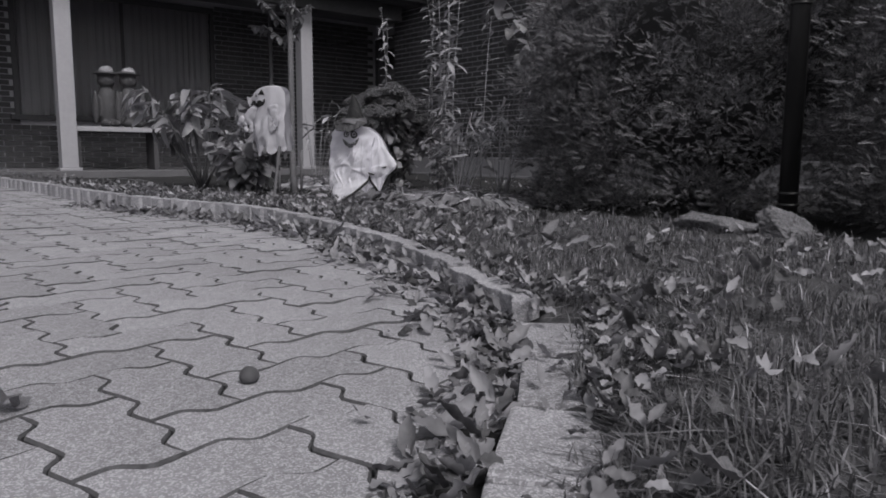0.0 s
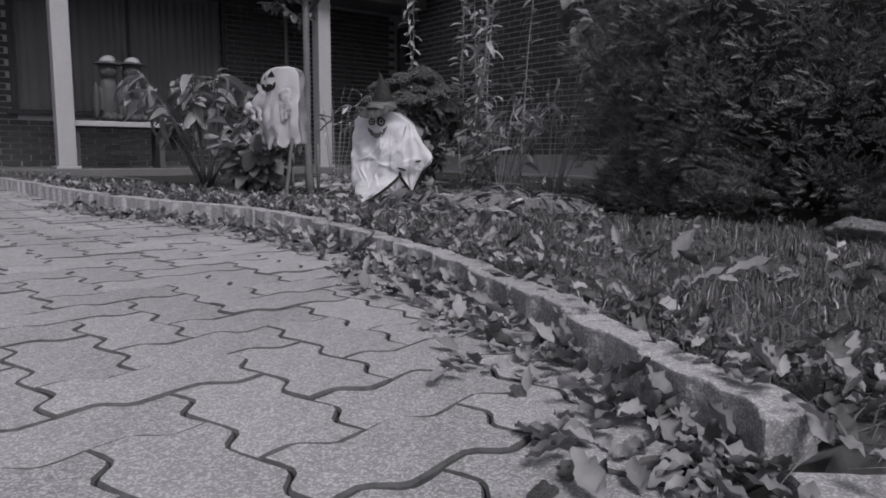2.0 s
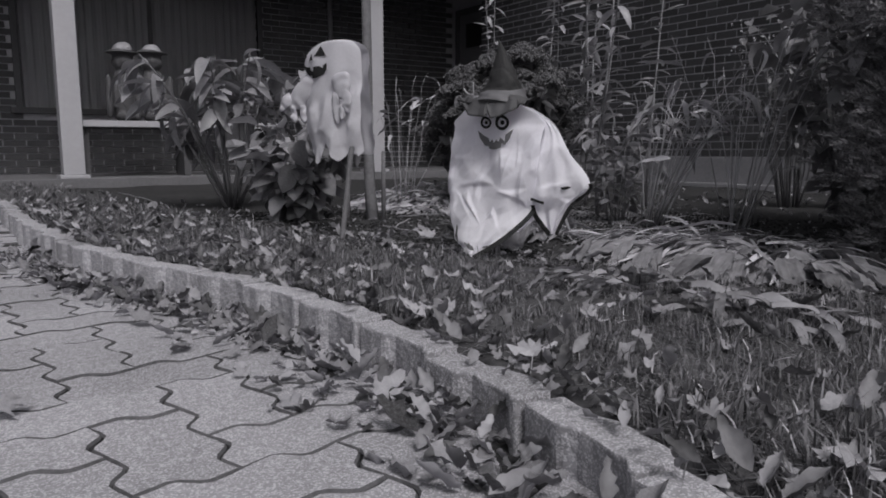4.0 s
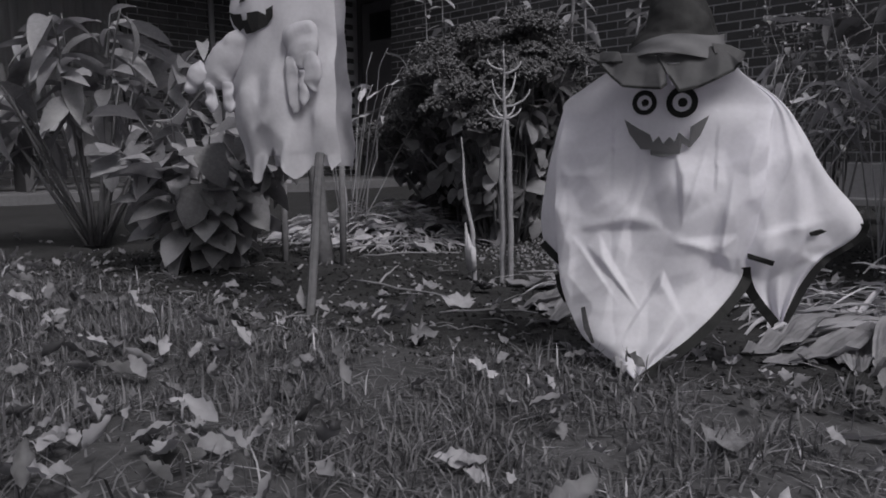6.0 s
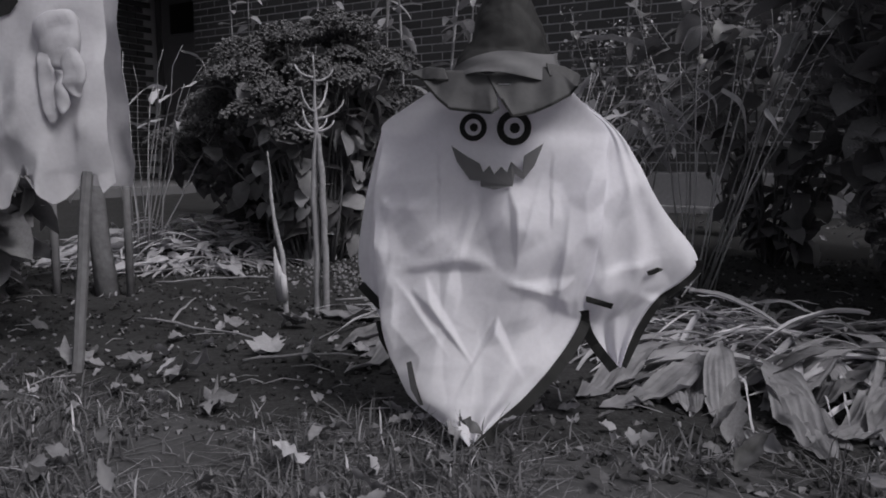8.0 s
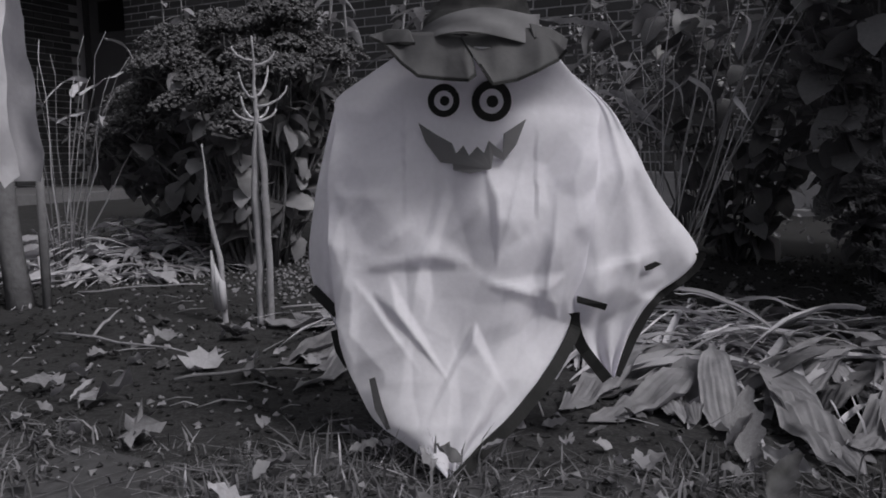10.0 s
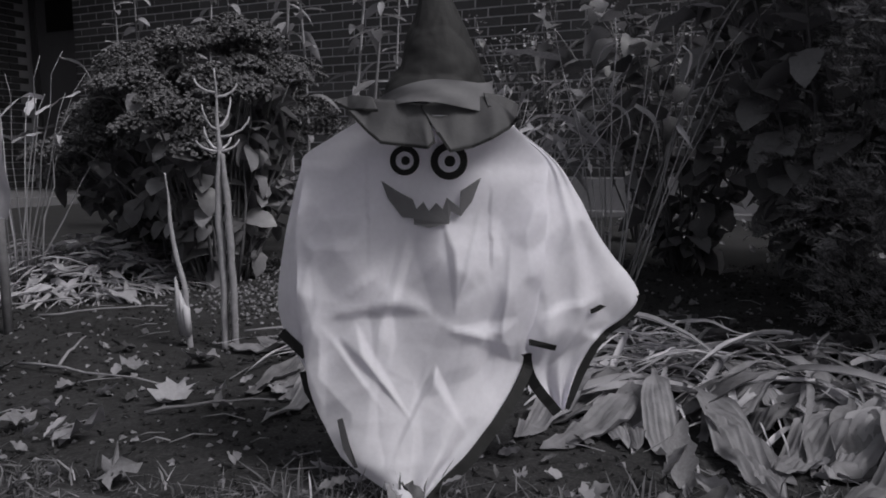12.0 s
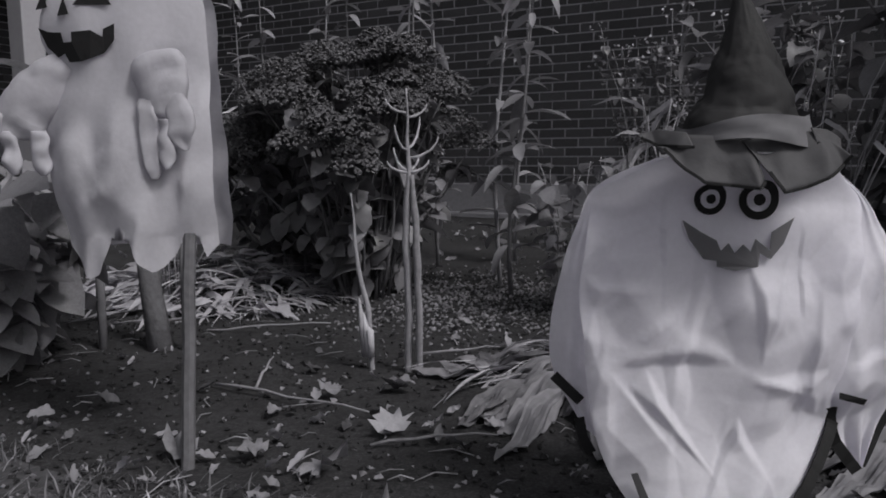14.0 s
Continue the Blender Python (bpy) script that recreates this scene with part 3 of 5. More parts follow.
def ghost_with_hat():
    g = new("ghost_decoration")
    g.matrix_basis = local_frame(4.36, -4.24)
    tagged(g, "white cloth ghost decoration with dark pointed hat and black hem", "decoration", "ghost decorations")
    front = [((-0.070, 0.03, 0.462), (0.092, 0.03, 0.458)), ((-0.118, -0.005, 0.436), (0.125, 0.0, 0.430)), ((-0.154, -0.03, 0.413), (0.150, -0.01, 0.405)), ((-0.155, -0.04, 0.385), (0.147, 0.0, 0.37)), ((-0.166, -0.035, 0.307), (0.143, 0.0, 0.299)), ((-0.160, -0.015, 0.192), (0.132, 0.01, 0.207)),
             ((-0.146, 0.01, 0.112), (0.121, 0.01, 0.141)), ((-0.109, 0.055, 0.055), (0.058, 0.05, 0.070)), ((-0.033, 0.105, 0.012), (-0.020, 0.105, 0.012))]
    cr = [(-0.115, 0.302, 0.0, 0.06, 0.008), (-0.115, 0.338, 0.12, 0.06, 0.006), (-0.10, 0.16, -0.9, 0.07, 0.010), (0.06, 0.195, -0.35, 0.06, 0.010), (0.045, 0.285, 1.3, 0.07, 0.010), (0.09, 0.23, 1.45, 0.10, 0.010), (-0.085, 0.258, 0.55, 0.06, 0.008)]
    folds_ = [(((-0.142, 0.212), (-0.026, 0.325), (0.004, 0.222)), (-0.047, 0.234), 0.020), (((-0.160, 0.25), (-0.070, 0.315), (-0.160, 0.315)), (-0.143, 0.297), 0.012),
              (((0.015, 0.335), (0.070, 0.325), (0.030, 0.220)), (0.030, 0.298), 0.014), (((-0.050, 0.062), (0.005, 0.160), (0.045, 0.075)), (0.002, 0.140), 0.018),
              (((-0.115, 0.190), (-0.093, 0.210), (-0.020, 0.090)), (-0.085, 0.172), 0.014), (((0.010, 0.205), (0.110, 0.215), (0.105, 0.155)), (0.088, 0.195), 0.015)]
    vs, fs, cur = sheet(front, 130, 170, 0.028, 0.005, 1.0, cr, 1.0, 0.345, folds_)
    body = child("front_cloth", mesh_from("front_cloth", vs, fs, M_CLOTH, True), g)
    wing = [((0.085, 0.0, 0.450), (0.100, 0.0, 0.452)), ((0.142, -0.015, 0.405), (0.172, -0.025, 0.398)), ((0.132, 0.0, 0.30), (0.225, -0.035, 0.31)), ((0.122, 0.0, 0.20), (0.283, -0.042, 0.225)), ((0.128, -0.005, 0.135), (0.226, -0.038, 0.165)), ((0.168, -0.02, 0.078), (0.182, -0.03, 0.078))]
    wv, wf, wc = sheet(wing, 60, 90, 0.018, 0.006, 4.0, [(0.19, 0.225, 0.25, 0.06, 0.014), (0.17, 0.30, 1.2, 0.07, 0.010)])
    child("side_cloth", mesh_from("side_cloth", wv, wf, M_CLOTH, True), g)
    sleeve = [((-0.155, -0.04, 0.412), (-0.145, -0.04, 0.412)), ((-0.180, -0.065, 0.33), (-0.14, -0.05, 0.33)), ((-0.196, -0.07, 0.24), (-0.14, -0.05, 0.24)), ((-0.190, -0.065, 0.185), (-0.135, -0.05, 0.16)), ((-0.155, -0.06, 0.12), (-0.13, -0.06, 0.10))]
    sv, sf, sc = sheet(sleeve, 16, 34, 0.008, 0.003, 2.0)
    child("side_cloth", mesh_from("side_cloth", sv, sf, M_CLOTH, True), g)
    back = [((-0.07, -0.06, 0.455), (0.09, -0.06, 0.452)), ((-0.15, -0.07, 0.41), (0.165, -0.06, 0.40)), ((-0.16, -0.11, 0.30), (0.20, -0.10, 0.30)), ((-0.15, -0.15, 0.2), (0.22, -0.12, 0.2)), ((-0.12, -0.17, 0.13), (0.10, -0.14, 0.13)), ((-0.01, -0.18, 0.06), (0.01, -0.18, 0.06))]
    bv, bf, bc = sheet(back, 30, 40, -0.04, 0.006, 9.0)
    child("back_cloth", mesh_from("back_cloth", bv, bf, M_CLOTH, True), g)
    n = len(cur)
    trims = [[cur[j][1] for j in range(int(n * 0.735), n)], [wc[j][0] for j in range(int(len(wc) * 0.70), len(wc))] , [wc[j][1] for j in range(int(len(wc) * 0.59), len(wc))], [(-0.192, -0.06, 0.185), (-0.176, -0.055, 0.170), (-0.160, -0.05, 0.155)], [(-0.162, -0.045, 0.135), (-0.157, -0.045, 0.11), (-0.146, -0.045, 0.09)]]
    for k, tr in enumerate(trims):
        tv, tf = ribbon(tr, 0.0140 if k < 3 else 0.0125, 0.010 if k == 0 else 0.006)
        child("hem_trim", mesh_from("hem_trim", tv, tf, M_BLACK), g, "black hem trim")
    # Small dark shapes laid just in front of the cloth.
    patch = [(0.122, 0.188), (0.160, 0.176), (0.158, 0.168), (0.122, 0.180)]
    part("dark_patch", flat_shape(patch, wv, 0.012), M_BLACK, g, "dark patch on the cloth")
    part("dark_patch", flat_shape([(0.205, 0.218), (0.222, 0.222), (0.232, 0.218), (0.218, 0.212), (0.208, 0.212)], wv, 0.007), M_BLACK, g, "dark patch on the cloth")
    part("dark_patch", flat_shape([(-0.116, 0.096), (-0.109, 0.099), (-0.100, 0.074), (-0.090, 0.052), (-0.095, 0.050), (-0.108, 0.068)], vs, 0.008), M_FLAP, g, "dark patch on the cloth")
    for cx, cz, r in ((-0.029, 0.4085, 0.0180), (0.0245, 0.4075, 0.0225)):
        rv_, rf_ = ring_shape(cx, cz, r * 0.60, r, vs, 0.003)
        eye = child("eye", mesh_from("eye", rv_, rf_, M_BLACK), g, "black printed ring eye")
        rv_, rf_ = ring_shape(cx + 0.001, cz, 0.0, r * 0.30, vs, 0.003)
        child("pupil", mesh_from("pupil", rv_, rf_, M_BLACK), eye)
    px = [(718, 209), (751, 231), (753, 266), (778, 246), (785, 264), (798, 250), (808, 268), (822, 252), (834, 264), (842, 242), (866, 262), (868, 230), (908, 204), (890, 250), (868, 278), (850, 268), (846, 292), (808, 300), (780, 294), (778, 265), (757, 280), (730, 243)]
    part("mouth", flat_shape([((a - 809) * 6.36e-4, 0.34 - (b - 280) * 6.3e-4) for a, b in px], vs, 0.006), M_PRINT, g, "grey printed jagged grin")
    # hat
    hat = new("hat")
    hat.parent = g
    tagged(hat, "crumpled dark pointed witch hat")
    hat.matrix_basis = pose(0.012, 0.015, 0.478)
    hv, hf = [], []
    nr, ns = 54, 72
    for j in range(nr + 1):
        s = j / nr
        r = 0.066 * (1 - s) + 0.0012
        for i in range(ns):
            w = 2 * math.pi * i / ns
            slant = s * 3.1 + 0.95 * math.sin(w + 0.9) + 0.4 * math.sin(2 * w)
            pleat = abs(slant % 1.0 - 0.72) if s < 0.62 else 0.3
            rr = r * (1 + 0.07 * noise.noise((math.cos(w) * 1.6, math.sin(w) * 1.6, s * 5))) + 0.011 * (0.3 - pleat) * (1 - s) * min(1, (0.62 - s) * 6 if s < 0.62 else 0)
            rr += 0.006 * (1 - s) * abs(noise.noise((math.cos(w) * 3.1, math.sin(w) * 3.1, s * 9 + 3)))
            hv.append((rr * math.cos(w) + 0.006 * math.sin(s * 3) - 0.012 * s * s, rr * 0.78 * math.sin(w), -0.004 + 0.178 * s + 0.004 * math.sin(2 * w + 4 * s) * (1 - s)))
    hf = [(j * ns + i, j * ns + (i + 1) % ns, (j + 1) * ns + (i + 1) % ns, (j + 1) * ns + i) for j in range(nr) for i in range(ns)]
    child("cone", mesh_from("cone", hv, hf, M_HAT, True), hat)

    def brim_piece(upper, lower, reach, seed):
        """A limp piece of brim hung between an upper and a lower edge, with sharp creases and a dark rim."""
        nu, nv = 30, 12
        us = np.linspace(0, 1, nu + 1)
        edges = [[np.interp(us, np.linspace(0, 1, len(e)), [p[k] for p in e]) for k in (0, 1)] for e in (upper, lower)]
        vs_ = []
        for q in range(nv + 1):
            v = q / nv
            for i, u in enumerate(us):
                x = edges[0][0][i] * (1 - v) + edges[1][0][i] * v - 0.012
                z = edges[0][1][i] * (1 - v) + edges[1][1][i] * v - 0.478
                crease = abs((u * 2.3 + 0.5 * v + seed) % 1.0 - 0.5)
                round_ = -0.064 * math.sqrt(max(0.12, 1 - (x / 0.115) ** 2))
                vs_.append((x, round_ - reach * v - (0.016 if reach > 0.02 else 0.007) * (0.25 - crease) * (0.3 + v) - 0.004 * noise.noise((x * 40, z * 40, seed)), z))
        fs_ = [(q * (nu + 1) + i, (q + 1) * (nu + 1) + i, (q + 1) * (nu + 1) + i + 1, q * (nu + 1) + i + 1) for q in range(nv) for i in range(nu)]
        flap = child("brim_flap", mesh_from("brim_flap", vs_, fs_, M_FLAP, True), hat)
        flap.modifiers.new("cloth", "SOLIDIFY").thickness = 0.0012
        rim = [(x, -y, z) for x, y, z in vs_[-(nu + 1):]]
        tv, tf = ribbon(rim, 0.0030, 0.0012, 0.002)
        child("rim", mesh_from("rim", tv, tf, M_BLACK), flap, "black stitched rim")

    brim_piece([(-0.095, 0.469), (-0.0715, 0.480), (-0.040, 0.478), (-0.004, 0.472)], [(-0.093, 0.465), (-0.073, 0.443), (-0.057, 0.429), (-0.030, 0.426), (-0.006, 0.423), (0.003, 0.430)], 0.030, 0.15)
    brim_piece([(-0.012, 0.472), (0.0245, 0.478), (0.061, 0.482), (0.078, 0.480)], [(0.006, 0.440), (0.019, 0.419), (0.045, 0.424), (0.066, 0.433), (0.090, 0.446), (0.098, 0.456)], 0.034, 0.6)
    brim_piece([(-0.112, 0.481), (-0.090, 0.486), (-0.066, 0.482)], [(-0.110, 0.477), (-0.092, 0.468), (-0.060, 0.466)], 0.010, 0.3)
    brim_piece([(0.062, 0.486), (0.085, 0.484), (0.108, 0.474)], [(0.066, 0.470), (0.088, 0.458), (0.103, 0.458)], 0.012, 0.45)
    bv_, bf_ = [], []
    for j in range(7):
        s = j / 6
        for i in range(56):
            w = 2 * math.pi * i / 56
            r = 0.060 + 0.032 * s
            z = -0.004 - 0.006 * s + 0.008 * s * math.sin(3 * w + 1) + 0.006 * s * noise.noise((math.cos(w) * 3, math.sin(w) * 3, 1))
            bv_.append((r * math.cos(w), r * 0.62 * math.sin(w), z))
    bf_ = [(j * 56 + i, j * 56 + (i + 1) % 56, (j + 1) * 56 + (i + 1) % 56, (j + 1) * 56 + i) for j in range(6) for i in range(56)]
    brim = child("brim", mesh_from("brim", bv_, bf_, M_FLAP, True), hat)
    brim.modifiers.new("cloth", "SOLIDIFY").thickness = 0.002
    kv, kf = [], []
    for j in range(5):
        for i in range(48):
            w = 2 * math.pi * i / 48
            r = 0.0725 - 0.007 * j / 4 + 0.004 * abs(math.sin(2.5 * w + 1.1 * j + 0.4))
            kv.append((r * math.cos(w), r * 1.10 * math.sin(w), -0.008 + 0.027 * j / 4 + 0.010 * math.cos(w) * (j / 4 - 0.3) + 0.004 * math.sin(3 * w + 0.8)))
    kf = [(j * 48 + i, j * 48 + (i + 1) % 48, (j + 1) * 48 + (i + 1) % 48, (j + 1) * 48 + i) for j in range(4) for i in range(48)]
    child("band", mesh_from("band", kv, kf, M_PRINT, True), hat, "paler crumpled hat band")
    tv, tf = tube([(0.0, 0.02, -0.05), (0.0, 0.02, 0.46)], 0.008, 8)
    child("stake", mesh_from("stake", tv, tf, M_STAKE), g, "thin wooden stake")
    return g


ghost_with_hat()


def hooded_ghost():
    g = new("ghost_decoration")
    g.matrix_basis = local_frame(3.47, -4.35)
    tagged(g, "white cloth ghost decoration with hood, padded gloves and carved grin", "decoration", "ghost decorations")
    rows_ = [((0.03, 0.0, 0.742), (0.07, 0.0, 0.744)), ((-0.035, 0.02, 0.73), (0.11, 0.0, 0.735)), ((-0.085, 0.03, 0.69), (0.137, -0.01, 0.70)), ((-0.098, 0.03, 0.64), (0.142, -0.01, 0.64)), ((-0.085, 0.02, 0.59), (0.145, -0.01, 0.57)), ((-0.105, 0.02, 0.53), (0.149, 0.0, 0.50)), ((-0.098, 0.03, 0.43), (0.149, 0.0, 0.42)), ((-0.080, 0.03, 0.335), (0.147, 0.0, 0.335))]
    vs, fs, cur = sheet(rows_, 50, 76, 0.045, 0.006, 2.0, [(-0.02, 0.40, 0.5, 0.07, 0.010), (0.05, 0.36, 1.2, 0.06, 0.010), (0.11, 0.42, 1.4, 0.08, 0.012), (0.03, 0.50, 0.8, 0.07, 0.006)], 0.8, 0.56)
    # ragged hem
    nu = 50
    hem = [0.0, -0.02, -0.045, -0.058, -0.05, -0.02, 0.02, 0.028, 0.0, -0.03, -0.048, -0.04, -0.02, 0.012, 0.02, -0.03, -0.01]
    off = len(vs) - (nu + 1)
    row = []
    for i in range(nu + 1):
        a = i / nu * (len(hem) - 1)
        d = float(np.interp(a, range(len(hem)), hem))
        b = vs[off + i]
        row.append((b[0], b[1] - 0.004 * math.sin(a * 3), b[2] + d - 0.004))
    k = len(vs)
    vs = vs + row
    fs = fs + [(off + i, k + i, k + i + 1, off + i + 1) for i in range(nu)]
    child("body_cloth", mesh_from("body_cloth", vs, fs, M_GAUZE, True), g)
    bk = [((0.03, 0.0, 0.742), (0.07, 0.0, 0.744)), ((-0.03, -0.04, 0.73), (0.11, -0.03, 0.735)), ((-0.08, -0.07, 0.68), (0.137, -0.06, 0.70)), ((-0.08, -0.08, 0.58), (0.145, -0.06, 0.57)), ((-0.08, -0.09, 0.43), (0.147, -0.07, 0.42)), ((-0.07, -0.09, 0.31), (0.147, -0.07, 0.31))]
    bv, bf, _ = sheet(bk, 26, 40, -0.03, 0.006, 5.0)
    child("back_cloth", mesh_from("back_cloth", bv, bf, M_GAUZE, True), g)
    # face
    def face(nm, pts_, lift, m=M_BLACK, lab="black carved opening"):
        part(nm, flat_shape(pts_, vs, lift), m, g, lab)
    face("mouth", [(-0.097, 0.652), (-0.075, 0.644), (-0.052, 0.642), (-0.051, 0.628), (-0.036, 0.628), (-0.035, 0.642), (-0.006, 0.644), (-0.005, 0.634), (0.010, 0.635), (0.011, 0.646), (0.028, 0.654), (0.026, 0.630), (0.010, 0.612), (-0.010, 0.604), (-0.018, 0.614), (-0.024, 0.600), (-0.046, 0.600), (-0.052, 0.612), (-0.066, 0.608), (-0.084, 0.624)], 0.004)
    face("eye", [(-0.098, 0.678), (-0.076, 0.680), (-0.086, 0.706)], 0.004)
    face("eye", [(-0.030, 0.680), (0.026, 0.680), (0.004, 0.718)], 0.004)
    face("nose", [(-0.058, 0.666), (-0.036, 0.667), (-0.048, 0.694)], 0.004)

    def arm(sleeve, thumb, fingers, depth):
        def limb(name, points, radii, parent, sides=14):
            at_ = np.linspace(0, len(points) - 1, 19)
            soft = [np.interp(at_, range(len(points)), c) for c in list(zip(*points)) + [radii]]
            for _ in range(2):
                soft = [np.concatenate((c[:1], (c[:-2] + 2 * c[1:-1] + c[2:]) / 4, c[-1:])) for c in soft]
            lv, lf = tube([Vector(q) for q in zip(*soft[:3])], [float(q) for q in soft[3]], sides)
            mid = sum(q[1] for q in points) / len(points)
            lv = [(q[0] + 0.006 * noise.noise((q[0] * 40, q[2] * 40, 2)), mid + (q[1] - mid) * 0.40 - 0.010 * noise.noise((q[0] * 45, q[2] * 45, 7)), q[2]) for q in lv]
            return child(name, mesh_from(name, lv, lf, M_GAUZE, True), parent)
        s = limb("sleeve", [(x, depth, z) for x, z, _ in sleeve], [r for _, _, r in sleeve], g)
        limb("glove_thumb", [(x, depth - 0.006, z) for x, z, _ in thumb], [r for _, _, r in thumb], s)
        for x, z0, z1, r in fingers:
            limb("glove_finger", [(x + 0.004 * k * k, depth - 0.008, z0 + (z1 - z0) * k) for k in (0, 0.15, 0.5, 0.85, 1)], [r * 0.8, r, r, r * 0.9, r * 0.35], s, 10)
    arm([(-0.052, 0.602, 0.022), (-0.076, 0.584, 0.034), (-0.102, 0.560, 0.041), (-0.126, 0.534, 0.043), (-0.142, 0.510, 0.038), (-0.148, 0.496, 0.031), (-0.149, 0.489, 0.022)], [(-0.165, 0.535, 0.022), (-0.185, 0.520, 0.026), (-0.200, 0.500, 0.022), (-0.208, 0.484, 0.012), (-0.210, 0.480, 0.004)], [(-0.150, 0.500, 0.434, 0.016), (-0.106, 0.500, 0.432, 0.0145)], -0.030)
    arm([(0.088, 0.614, 0.024), (0.089, 0.608, 0.037), (0.090, 0.592, 0.042), (0.092, 0.566, 0.041), (0.095, 0.540, 0.035), (0.098, 0.524, 0.024), (0.098, 0.518, 0.012)], [(0.110, 0.555, 0.012), (0.117, 0.528, 0.021), (0.121, 0.497, 0.022), (0.122, 0.475, 0.012), (0.122, 0.469, 0.004)], [(0.094, 0.515, 0.440, 0.0125), (0.071, 0.545, 0.426, 0.0135)], -0.056)
    for a, b, r in (((0.11, -0.02, 0.34), (0.125, -0.135, -0.06), 0.010), ((0.03, 0.03, 0.38), (0.03, 0.03, 0.30), 0.009)):
        tv, tf = tube(bend(a, b, 0, 5, 0.002), r, 8)
        child("stake", mesh_from("stake", tv, tf, M_STAKE), g, "wooden stake")
    return g


hooded_ghost()


# ---- plants ----
def stems_mesh(name, runs, material, sides=5):
    vs, fs = [], []
    for pts_, rad in runs:
        v, f = tube(pts_, rad, sides)
        o = len(vs)
        vs += v
        fs += [tuple(i + o for i in q) for q in f]
    return mesh_from(name, vs, fs, material, True)


OVATES = [leaf_shape(1, 0.62, "ovate", c, f, 6, 0.05) for c, f in ((0.5, 0.3), (0.9, 0.4), (0.2, 0.2), (0.7, 0.15))]
LANCES = [leaf_shape(1, 0.26, "lance", c, f) for c, f in ((0.5, 0.4), (1.0, 0.5), (0.2, 0.3))]
STRAPS = [leaf_shape(1, 0.13, "strap", c, f, 10, 0.09) for c, f in ((0.5, 0.5), (1.1, 0.6), (0.1, 0.3), (0.8, 0.9))]


def clump_plant(name, at, label, n_stems, height, spread, leaves, size, shapes, leaf_mat, stem_mat, low=0.3, stem_r=0.006, lean=(0, 0), seed=1, droop=-25, category="plant"):
    """A clump of stems fanning out from one root, with leaves along the upper part of each."""
    r = random.Random(seed)
    plant = thing(name, at, label, category)
    runs, places = [], []
    for i in range(n_stems):
        w = 2 * math.pi * i / n_stems + r.uniform(-0.4, 0.4)
        d = spread * r.uniform(0.25, 1.0)
        h = height * r.uniform(0.72, 1.0)
        foot = Vector((math.cos(w) * 0.05 * r.random(), math.sin(w) * 0.05 * r.random(), -0.02))
        tip = Vector((math.cos(w) * d + lean[0], math.sin(w) * d + lean[1], h))
        pts_ = []
        for k in range(7):
            s = k / 6
            p = foot.lerp(tip, s)
            p.z = foot.z + (tip.z - foot.z) * (1 - (1 - s) ** 1.35)
            p += Vector((r.uniform(-1, 1), r.uniform(-1, 1), 0)) * 0.008
            pts_.append(p)
        runs.append((pts_, [stem_r * (1 - 0.6 * k / 6) for k in range(7)]))
        for k in range(leaves):
            s = low + (1 - low) * (k + r.random()) / leaves
            j = min(5, int(s * 6))
            p = pts_[j].lerp(pts_[j + 1], s * 6 - j)
            yaw = r.uniform(0, 360) if r.random() < 0.4 else math.degrees(w) - 90 + r.uniform(-80, 80)
            L = size * r.uniform(0.55, 1.1)
            places.append((r.randrange(len(shapes)), aim(p, yaw, droop + r.uniform(-35, 45), r.uniform(-40, 40), L)))
    for run in runs:
        child("stem", stems_mesh("stem", [run], stem_mat), plant)
    if len(places) <= 480:
        mes = [mesh_from("leaf", v, f, leaf_mat, True) for v, f in shapes]
        for k, m in places:
            child("leaf", mes[k], plant, m=m)
    else:
        child("leaves", scatter("leaves", shapes, places, leaf_mat), plant)["kind"] = "stuff"
    return plant


# tall-leaved clump in front of the porch
clump_plant("lily_clump", (2.05, -4.28, 0.03), "leafy clump of tall drooping broad leaves by the porch", 22, 0.80, 0.60, 9, 0.24, [LANCES[0], LANCES[1], leaf_shape(1, 0.36, "lance", 0.9, 0.3)], M_LEAFM, M_STEMG, 0.5, 0.008, seed=11, droop=-15)
# small bush by the hooded ghost
clump_plant("hydrangea_bush", (2.82, -4.22, 0.0), "low bush with drooping broad veined leaves", 30, 0.45, 0.36, 9, 0.145, OVATES, M_LEAFM, M_STEMG, 0.12, 0.004, seed=5, droop=-20)
# big-leaved bush beyond the hatted ghost
clump_plant("hydrangea_bush", (4.92, -2.72, 0.0), "tall bush with large heart-shaped leaves near the brick wall", 28, 1.30, 0.72, 17, 0.15, OVATES, M_LEAFD, M_STEMG, 0.08, 0.0055, lean=(0.0, -0.05), seed=8, droop=-12)
clump_plant("hydrangea_bush", (4.50, -2.35, 0.0), "loose bush of heart-shaped leaves on thin stems", 24, 1.10, 0.62, 17, 0.125, OVATES, M_LEAFD, M_STEMG, 0.06, 0.0045, seed=28, droop=-12)
clump_plant("hydrangea_bush", (5.55, -2.2, 0.0), "tall bush with large heart-shaped leaves near the brick wall", 24, 1.65, 0.8, 16, 0.17, OVATES, M_LEAFD, M_STEMG, 0.06, 0.007, seed=18, droop=-12)


